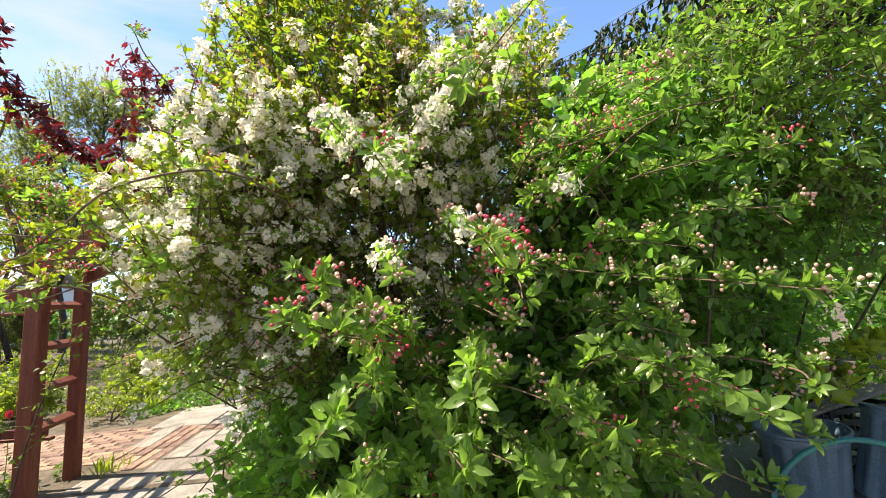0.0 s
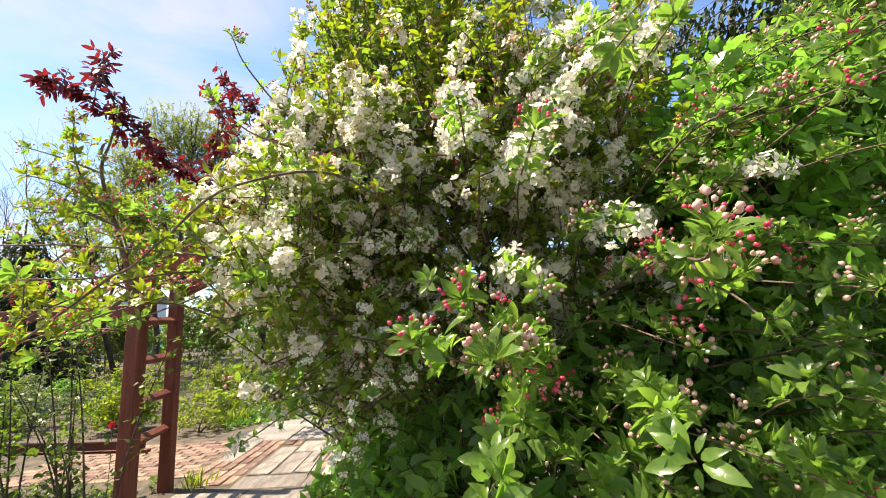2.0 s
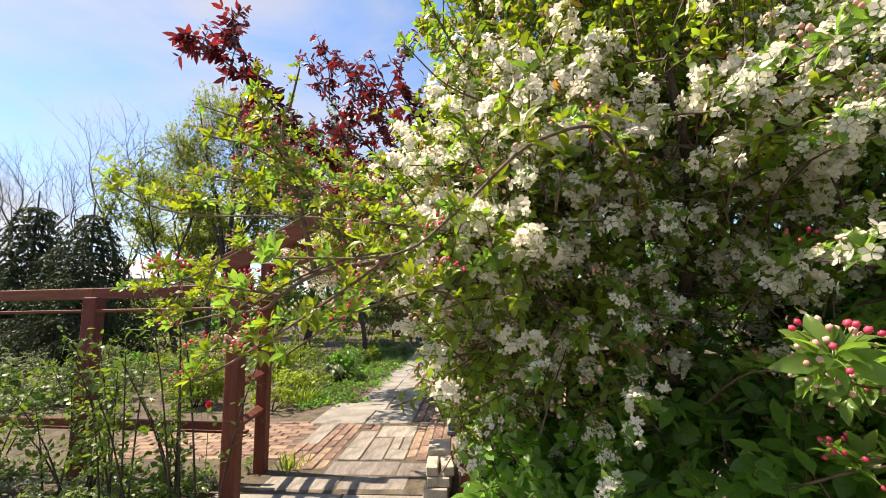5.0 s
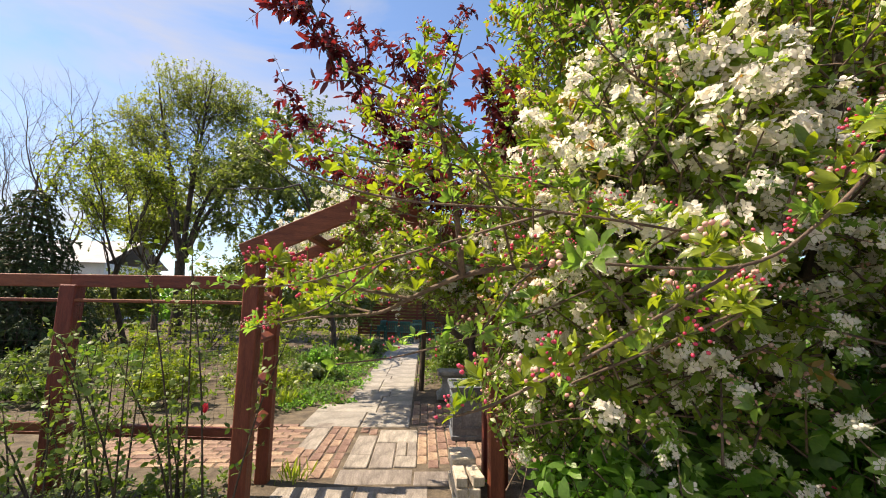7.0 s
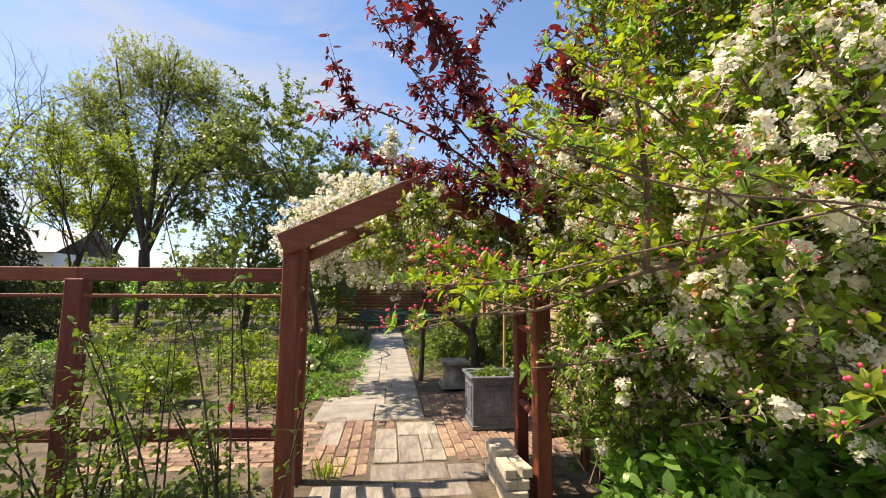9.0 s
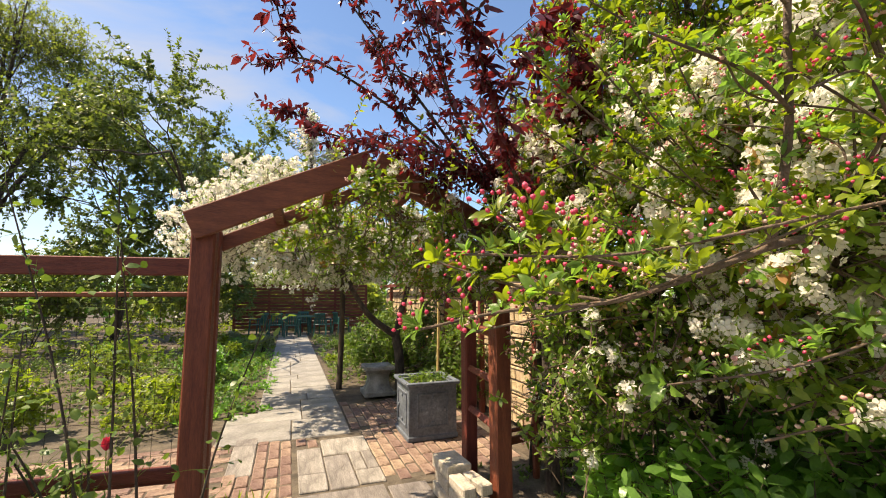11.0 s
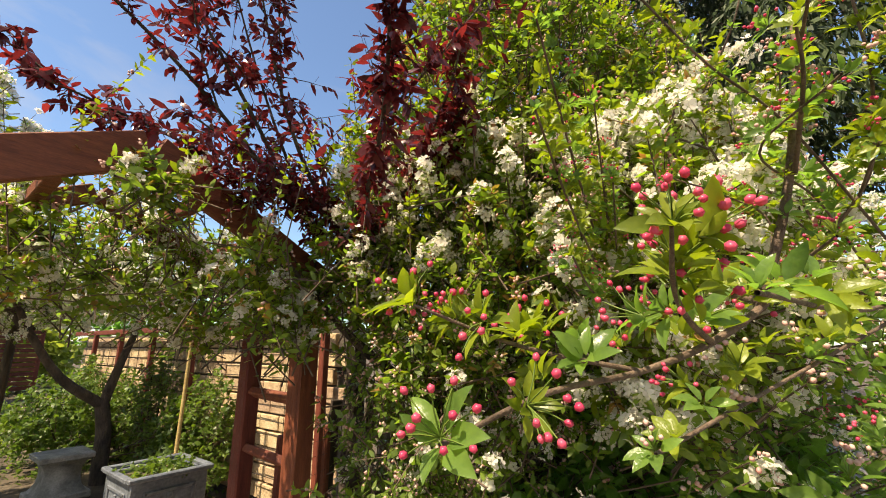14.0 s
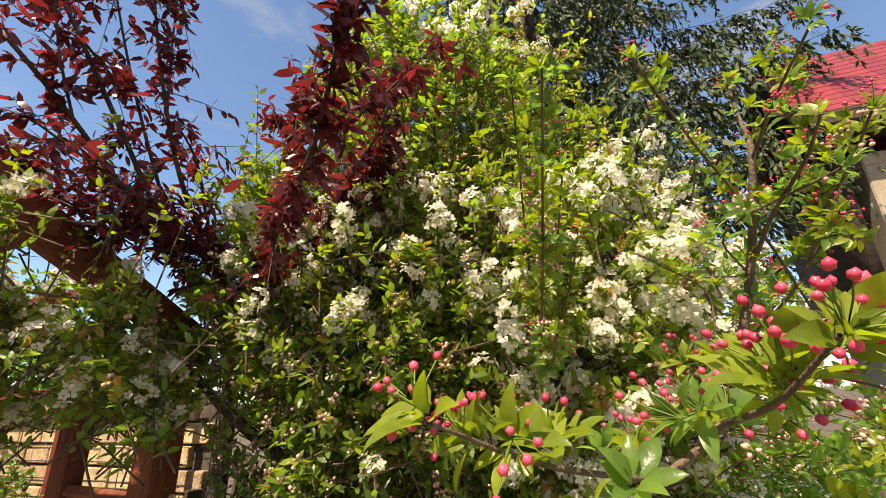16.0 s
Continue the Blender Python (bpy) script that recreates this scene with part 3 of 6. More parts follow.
def bricks_along_x(x0, x1, y0, rows):
    for r in range(rows):
        x = x0 + (0.11 if r % 2 else 0) + prng.uniform(-0.02, 0.02)
        while x < x1 - 0.1:
            piece("brick", BRICKS[prng.randrange(3)], paving, pose(x + 0.105, y0 + 0.053 + 0.112 * r, -0.03 + prng.uniform(-0.006, 0.005), prng.uniform(-1, 1), prng.uniform(-1, 1), prng.uniform(-2, 2)))
            x += 0.222


def lay_paving():
    slab(-1.0, -0.77, 1.48, 2.28)
    slab(-1.0, -0.77, 2.28, 2.5)
    slab(-0.40, -0.16, 0.97, 1.32)
    slab(-0.40, -0.16, 1.32, 1.98)
    slab(-0.16, 0.08, 0.97, 1.72)
    slab(0.08, 0.31, 0.98, 1.28)
    slab(0.08, 0.195, 1.28, 1.74)
    slab(0.195, 0.31, 1.28, 1.74)
    slab(-0.16, 0.31, 1.74, 2.2)
    slab(-0.42, 0.28, 0.60, 0.95, -0.008)
    slab(0.28, 0.62, 0.58, 0.9, -0.01)
    slab(-0.88, -0.2, 0.26, 0.56, -0.004, M_SLAB)
    slab(-0.2, 0.42, 0.28, 0.57, -0.006, M_SLAB)
    slab(-1.2, -0.1, -0.25, 0.22, -0.02, M_PATH)
    slab(-0.1, 0.75, -0.22, 0.24, -0.022, M_PATH)
    bricks_along_y(-0.77, 3, 0.62, 2.4)
    bricks_along_y(-0.40, 2, 1.98, 2.3)
    bricks_along_y(0.31, 12, 0.95, 2.45)
    bricks_along_y(0.22, 13, 2.45, 3.7)
    bricks_along_x(-3.2, -1.02, 1.0, 13)
    bricks_along_y(-1.0, 2, 0.78, 1.46)


path = structure("path", boxed((-0.36, 9.4, -0.034), (1.16, 14.2, 0.05), 0), M_SAND, "sandy bed of the long garden path", "path")


def lay_path():
    y = 2.34
    while y < 16.2:
        d = prng.choice((0.45, 0.6, 0.75))
        w = -0.86 + prng.choice((0.42, 0.55, 0.65))
        left = -1.2 if y < 3.4 else -0.86
        slab(left, w, y, y + d, 0.002, M_PATH, path)
        slab(w, 0.2, y, y + d, 0.0, M_PATH, path)
        y += d


# ---- path-side things ----
def planter():
    x0, y0, w, h = 0.71, 1.78, 0.54, 0.6
    cx, cy = x0 + w / 2, y0 + w / 2
    t = thing("planter", "square lead-grey planter box with raised panels and a chalky worn edge", "planter", (cx, cy, 0))
    for dx, dy, sx, sy in ((0, -w / 2 + 0.02, w, 0.04), (0, w / 2 - 0.02, w, 0.04), (-w / 2 + 0.02, 0, 0.04, w - 0.08), (w / 2 - 0.02, 0, 0.04, w - 0.08)):
        part("side_panel", boxed((cx + dx, cy + dy, 0.29), (sx, sy, h - 0.03), 0.004), M_LEAD, t)
    part("plinth", boxed((cx, cy, 0.03), (w + 0.03, w + 0.03, 0.055), 0.01), M_LEAD, t)
    r = w / 2 + 0.012
    for dx, dy, sx, sy in ((0, -r, 2 * r + 0.04, 0.05), (0, r, 2 * r + 0.04, 0.05), (-r, 0, 0.05, 2 * r - 0.05), (r, 0, 0.05, 2 * r - 0.05)):
        part("rim", boxed((cx + dx, cy + dy, 0.59), (sx, sy, 0.035), 0.008), M_LEAD, t)
    for side in range(2):
        bm = bmesh.new()
        for k in range(4):
            a, b = ((0.36, 0.025), (0.025, 0.36))[k % 2]
            off = ((0, 0.17), (0.17, 0), (0, -0.17), (-0.17, 0))[k]
            if side == 0:
                box(bm, (cx + off[0], cy - w / 2 - 0.004, 0.31 + off[1]), (a, 0.016, b), 0.004)
            else:
                box(bm, (cx - w / 2 - 0.004, cy + off[0], 0.31 + off[1]), (0.016, a, b), 0.004)
        for z, y in ((0.44, 0), (0.18, 0), (0.31, 0.13), (0.31, -0.13)):
            c = (cx + y, cy - w / 2 - 0.004, z) if side == 0 else (cx - w / 2 - 0.004, cy + y, z)
            box(bm, c, (0.035, 0.02, 0.035) if side == 0 else (0.02, 0.035, 0.035), 0.006)
        part("panel_moulding", bm, M_LEAD, t)
    part("soil", boxed((cx, cy, 0.52), (w - 0.08, w - 0.08, 0.04), 0.01), M_SOIL, t)
    rng = np.random.default_rng(31)
    n = 60
    p = np.stack([cx + rng.uniform(-0.2, 0.2, n), cy + rng.uniform(-0.2, 0.2, n), np.full(n, 0.53)], 1)
    d = unit(rng.normal(size=(n, 3)) * 0.7 + np.array([0, 0, 1.0]))
    part("planting", leaf_spray(rng, p, d, np.full(n, 0.14), 9, 0.045), M_LEAF_BED, t, "small trailing green plants")


def pedestal():
    cx, cy = 0.84, 4.12
    t = thing("pedestal", "grey cast-stone garden pedestal with a waisted body", "pedestal", (cx, cy, 0))
    part("base", boxed((cx, cy, 0.035), (0.48, 0.48, 0.07), 0.012), M_STONE, t)
    part("cap", boxed((cx, cy, 0.415), (0.46, 0.46, 0.06), 0.012), M_STONE, t)
    verts, faces = [], []
    prof = ((0.06, 0.21), (0.09, 0.19), (0.14, 0.16), (0.22, 0.145), (0.30, 0.15), (0.35, 0.17), (0.39, 0.2))
    for z, r in prof:
        verts += [(cx - r, cy - r, z), (cx + r, cy - r, z), (cx + r, cy + r, z), (cx - r, cy + r, z)]
    for k in range(len(prof) - 1):
        for j in range(4):
            faces.append((k * 4 + j, k * 4 + (j + 1) % 4, k * 4 + 4 + (j + 1) % 4, k * 4 + 4 + j))
    part("body", np_mesh("body", verts, faces), M_STONE, t)


def block_stack():
    """Pale cast blocks piled beside the arch post."""
    brng = random.Random(9)
    me = brick_mesh(0.20, 0.30, 0.095, 0.008)
    me.materials.append(M_BLOCK)
    half = brick_mesh(0.095, 0.26, 0.075, 0.008)
    half.materials.append(M_BLOCK)
    spots = [(0.70, 0.50, 0.05, me, 4), (0.71, 0.50, 0.147, me, -3), (0.70, 0.51, 0.244, me, 3),
             (0.70, 0.19, 0.05, me, -4), (0.66, 0.19, 0.137, half, 5), (0.77, 0.19, 0.137, half, -4), (0.66, 0.20, 0.214, half, 2), (0.78, 0.21, 0.214, half, 8)]
    for x, y, z, mesh, a in spots:
        ob = new("paving_block", mesh)
        ob.matrix_basis = pose(x, y, z - 0.002, 0, 0, a)
        tagged(ob, "pale sandy cast paving block stacked by the arch post", "paving block", "blocks stacked by the arch")


def round_post(name, label, a, b, r, mat, category):
    t = thing(name, label, category, (a[0], a[1], 0))
    pts = smooth_line([a, tuple((np.array(a) + np.array(b)) / 2 + np.array([0.01, 0.01, 0])), b], 4)
    part("shaft", tube([(pts, r, r * 0.9)], 10), mat, t)
    part("end", tube([(np.array([b, (b[0], b[1], b[2] + 0.006)]), r * 0.9, r * 0.1)], 10), mat, t)
    return t


def long_wall():
    """A wall of tan blocks along the path, with a dark wire trellis before it."""
    x, y0, y1, courses, h, ln = 2.1, 1.1, 9.3, 10, 0.168, 0.34
    wall = structure("wall_east", boxed((x + 0.13, (y0 + y1) / 2, 0.86), (0.2, y1 - y0, 1.72), 0), M_MORTAR, "tan block garden wall with dark joints", "wall")
    me = brick_mesh(0.12, ln - 0.016, h - 0.02, 0.008)
    me.materials.append(M_WALLBLOCK)
    wr = random.Random(3)
    for c in range(courses):
        y = y0 + (ln / 2 if c % 2 else 0.0)
        while y + ln < y1 + 0.05:
            piece("block", me, wall, pose(x + 0.04 + wr.uniform(-0.006, 0.006), y + ln / 2, h * (c + 0.5) + 0.01, wr.uniform(-0.6, 0.6), 0, wr.uniform(-1, 1)))
            y += ln
    t = thing("trellis", "rusty wire trellis on slim red posts before the wall", "trellis", (x - 0.15, y0, 0))
    lines = []
    for k in range(11):
        z = 0.28 + k * 0.135
        lines.append((np.array([(x - 0.12, y0 + 0.1 + u * (y1 - y0 - 0.2), z + 0.012 * math.sin(u * 9 + k)) for u in np.linspace(0, 1, 12)]), 0.0045, 0.0045))
    for l in lines:
        part("wire", tube([l], 4), M_WIRE, t)
    for y in np.arange(y0 + 0.15, y1, 1.35):
        part("post", boxed((x - 0.16, y, 0.9), (0.07, 0.07, 1.82), 0.008), M_RED_WOOD, t)
        part("upright_wire", tube([(np.array([(x - 0.125, y + 0.6, 0.02), (x - 0.125, y + 0.62, 1.7)]), 0.004, 0.004)], 4), M_WIRE, t)
    part("top_rail", beam((x - 0.16, y0 + 0.1, 1.78), (x - 0.16, y1, 1.78), 0.05, 0.08), M_RED_RAIL, t)


def leaning_boards():
    for k, (x, y, lean, h) in enumerate(((1.62, 0.72, 4, 1.15), (1.76, 0.70, -3, 1.0), (1.93, 0.66, 5, 1.2), (2.12, 0.64, 2, 0.95), (2.3, 0.66, -4, 1.1))):
        t = thing("board", ("dark weathered board standing among the branches" if k % 2 == 0 else "grey weathered board standing among the branches"), "board", (x, y, 0), "boards behind the blossom")
        part("plank", boxed((x, y, h / 2), (0.11, 0.028, h), 0.004, Euler((0.05, radians(lean), 0)).to_matrix()), (M_DARK_WOOD if k % 2 == 0 else M_GREY_WOOD), t)


def screen_fence():
    t = thing("slatted_screen", "brown slatted timber screen at the end of the path", "screen", (-0.3, 16.6, 0))
    for x in (-2.6, -1.3, 0.05, 1.4, 2.75):
        part("post", boxed((x, 16.62, 1.0), (0.1, 0.1, 2.05), 0.008), M_RED_WOOD, t)
    for x in (-1.95, -0.62, 0.72, 2.07):
        for k in range(13):
            part("slat", boxed((x, 16.56, 0.25 + 0.142 * k), (1.28, 0.025, 0.115), 0.004), M_RED_RAIL, t)


def garden_chair(x, y, turn):
    """Moulded plastic armchair."""
    t = thing("garden_chair", "dark green moulded plastic garden armchair", "chair", (0, 0, 0), "chairs at the end of the path")
    part("seat", boxed((0, 0, 0.42), (0.46, 0.46, 0.035), 0.012), M_GREEN_PLASTIC, t)
    back = part("backrest", boxed((0, 0.265, 0.83), (0.46, 0.035, 0.09), 0.014, Euler((-0.18, 0, 0)).to_matrix()), M_GREEN_PLASTIC, t)
    for k in range(5):
        part("slat", boxed((-0.17 + 0.085 * k, 0.225, 0.63), (0.06, 0.025, 0.36), 0.008, Euler((-0.18, 0, 0)).to_matrix()), M_GREEN_PLASTIC, back)
    for sx in (-1, 1):
        part("armrest", boxed((sx * 0.25, 0.0, 0.63), (0.055, 0.48, 0.03), 0.01), M_GREEN_PLASTIC, t)
        for sy in (-1, 1):
            part("leg", beam((sx * 0.25, sy * 0.24, 0.0), (sx * 0.235, sy * 0.2, 0.62 if sy < 0 else 0.66), 0.055, 0.04, 0.008, Vector((0, 1, 0))), M_GREEN_PLASTIC, t)
    t.matrix_basis = pose(x, y, 0, 0, 0, turn)
    return t


def seating():
    first = garden_chair(-1.0, 14.9, 195)
    for x, y, a in ((-0.35, 14.4, 170), (0.75, 14.6, 150), (1.5, 15.1, 110), (-1.6, 15.4, 240), (0.1, 16.0, 5)):
        copy_thing(first, pose(x, y, 0, 0, 0, a))
    t = thing("garden_table", "round dark green plastic garden table", "table", (0.0, 15.2, 0))
    part("tabletop", tube([(np.array([(0, 15.2, 0.70), (0, 15.2, 0.735)]), 0.5, 0.5), (np.array([(0, 15.2, 0.733), (0, 15.2, 0.738)]), 0.5, 0.01)], 24), M_GREEN_PLASTIC, t)
    for k in range(4):
        a = math.pi / 4 + k * math.pi / 2
        part("leg", tube([(np.array([(0.36 * math.cos(a), 15.2 + 0.36 * math.sin(a), 0), (0.3 * math.cos(a), 15.2 + 0.3 * math.sin(a), 0.71)]), 0.025, 0.03)], 8), M_GREEN_PLASTIC, t)


def ribbed_tub(x, y, turn, lean, label):
    t = thing("tub", label, "tub", (0, 0, 0), "tubs behind the shrub")
    n, verts, faces = 48, [], []
    rows = ((0.0, 0.215), (0.02, 0.225), (0.46, 0.265), (0.48, 0.285), (0.53, 0.29), (0.53, 0.27), (0.1, 0.22))
    for i, (z, r) in enumerate(rows):
        for k in range(n):
            rr = r + (0.013 * (1 if k % 4 < 2 else -1) if 0 < i < 3 else 0)
            a = 2 * math.pi * k / n
            verts.append((rr * math.cos(a), rr * 0.8 * math.sin(a), z))
    for i in range(len(rows) - 1):
        for k in range(n):
            faces.append((i * n + k, i * n + (k + 1) % n, (i + 1) * n + (k + 1) % n, (i + 1) * n + k))
    part("body", np_mesh("body", verts, faces), M_BLUE_PLASTIC, t)
    ring = [(0.292 * math.cos(2 * math.pi * k / 36), 0.234 * math.sin(2 * math.pi * k / 36), 0.53) for k in range(37)]
    part("rim", tube([(np.array(ring), 0.012, 0.012)], 8), M_BLUE_PLASTIC, t)
    t.matrix_basis = pose(x, y, 0.0 if not lean else 0.08, 0, lean, turn)


def yard_clutter():
    ribbed_tub(4.55, -1.55, 20, 0, "ribbed blue-grey plastic tub on the soil")
    ribbed_tub(4.95, -1.75, -10, 22, "ribbed blue-grey plastic tub tilted on its side")
    t = thing("garden_hose", "teal garden hose arched over the tub", "hose", (4.1, -1.8, 0))
    arc = [(4.0, -1.85, 0.02), (4.02, -1.83, 0.3), (4.2, -1.86, 0.5), (4.5, -1.92, 0.57), (4.8, -2.0, 0.46), (4.98, -2.05, 0.22), (5.05, -2.07, 0.02)]
    part("hose", tube([(smooth_line(arc, 6), 0.016, 0.016)], 8), M_HOSE, t)
    for x, y, z, a in ((5.2, -1.25, 0.0, 8), (5.22, -1.22, 0.3, 2)):
        c = thing("crate", "black slatted plastic crate stacked by the tubs", "crate", (0, 0, 0), "crates by the tubs")
        for zz in (0.03, 0.1, 0.18, 0.26):
            for sx, sy, dx, dy in ((0.6, 0.02, 0, -0.19), (0.6, 0.02, 0, 0.19), (0.02, 0.36, -0.29, 0), (0.02, 0.36, 0.29, 0)):
                part("slat", boxed((dx, dy, zz), (sx, sy, 0.035), 0.003), M_BLACK_PLASTIC, c)
        for k in range(7):
            for dy in (-0.178, 0.178):
                part("upright", boxed((-0.27 + 0.09 * k, dy, 0.14), (0.018, 0.016, 0.28), 0.002), M_BLACK_PLASTIC, c)
        part("floor", boxed((0, 0, 0.012), (0.58, 0.38, 0.02), 0.003), M_BLACK_PLASTIC, c)
        c.matrix_basis = pose(x, y, z, 0, 0, a)
    t = thing("plank", "pale loose plank lying on the crates", "plank", (5.1, -1.3, 0.6))
    part("board", beam((4.55, -1.5, 0.595), (5.75, -1.2, 0.64), 0.14, 0.022, 0.004), M_GREY_WOOD, t)


# ---- house with the red roof ----
def house():
    t = thing("house", "house with a crimson tiled roof and dark timber gable", "house", (7.1, -8, 0))
    ye, x0, xr, ze, zr, y1 = -4.85, 5.7, 6.95, 5.1, 6.85, -14.0
    part("wall", boxed((7.1, (ye + y1) / 2 - 0.3, 2.3), (2.0, y1 * -1 + ye - 0.6, 4.6), 0.02), M_PLASTER, t)
    part("gable_boarding", np_mesh("gable", [(x0 + 0.4, ye - 0.28, 2.5), (8.1, ye - 0.28, 2.5), (8.1, ye - 0.28, ze), (xr, ye - 0.28, zr - 0.2), (x0 + 0.4, ye - 0.28, ze),
                                             (x0 + 0.4, ye - 0.4, 2.5), (8.1, ye - 0.4, 2.5), (8.1, ye - 0.4, ze), (xr, ye - 0.4, zr - 0.2), (x0 + 0.4, ye - 0.4, ze)],
                                   [(0, 1, 2, 4), (0, 4, 9, 5), (4, 3, 8, 9), (3, 2, 7, 8), (2, 1, 6, 7), (1, 0, 5, 6)]), M_DARK_TRIM, t)
    tri = bmesh.new()
    vs = [tri.verts.new(c) for c in ((x0 + 0.4, ye - 0.27, ze), (8.1, ye - 0.27, ze), (xr, ye - 0.27, zr - 0.2))]
    tri.faces.new(vs)
    part("gable_top", tri, M_DARK_TRIM, t)
    slope = Vector((xr - x0, 0, zr - ze))
    ln = slope.length
    u = slope.normalized()
    nrm = Vector((-u.z, 0, u.x))
    roof = part("roof", beam((x0, (ye + y1) / 2, ze - 0.07), (xr, (ye + y1) / 2, zr - 0.07), y1 * -1 + ye, 0.12, 0.01), M_DARK_TRIM, t)
    part("roof_back", beam((8.3, (ye + y1) / 2, ze - 0.07), (xr, (ye + y1) / 2, zr - 0.07), y1 * -1 + ye, 0.14, 0.01), M_ROOF, t)
    part("soffit", boxed((x0 + 0.3, (ye + y1) / 2, ze - 0.17), (0.7, y1 * -1 + ye - 0.05, 0.04), 0.004), M_DARK_TRIM, t)
    part("fascia", boxed((x0 - 0.02, (ye + y1) / 2, ze - 0.12), (0.03, y1 * -1 + ye, 0.18), 0.004), M_DARK_TRIM, t)
    part("verge_board", beam((x0, ye + 0.02, ze - 0.13), (xr, ye + 0.02, zr - 0.13), 0.03, 0.22, 0.004), M_DARK_TRIM, t)
    rows = 13
    tile = bpy.data.meshes.new("tile_row")
    bm = boxed((0, 0, 0), (ln / rows + 0.03, 0.6, 0.022), 0.005)
    bm.to_mesh(tile)
    bm.free()
    tile.materials.append(M_ROOF)
    tilt = math.atan2(u.z, u.x)
    for r in range(rows):
        for k in range(13):
            c = Vector((x0, 0, ze)) + u * (ln * (r + 0.5) / rows) + nrm * 0.016
            piece("tile", tile, roof, pose(c.x, ye - 0.3 - 0.6 * k, c.z, 0, -math.degrees(tilt) + 2.5, 0))
    w = part("window", boxed((5.68 + 0.5, -6.6, 3.2), (0.1, 1.0, 1.2), 0.01), M_WHITE_WALL, t)
    glass = surface("dark_glass", (0.02, 0.022, 0.025), (0.04, 0.042, 0.046), 2, 0.08, 0.0, 10)
    part("pane", boxed((5.64 + 0.5, -6.6, 3.2), (0.04, 0.84, 1.04), 0.004), glass, w)


def far_house():
    t = thing("house", "far white house with a grey roof behind the trees", "house", (-29, 34, 0))
    part("wall", boxed((-29, 34, 2.2), (9, 7, 4.4), 0.02), M_WHITE_WALL, t)
    v = [(-34, 30, 4.4), (-24, 30, 4.4), (-24, 38, 4.4), (-34, 38, 4.4), (-34, 34, 6.6), (-24, 34, 6.6)]
    part("roof", np_mesh("roof", v, [(0, 1, 5, 4), (2, 3, 4, 5)]), M_ROOF_GREY, t)
    for x in (-31.5, -28.5, -26):
        part("window", boxed((x, 30.46, 2.6), (1.0, 0.1, 1.2), 0.01), M_ROOF_GREY, t)


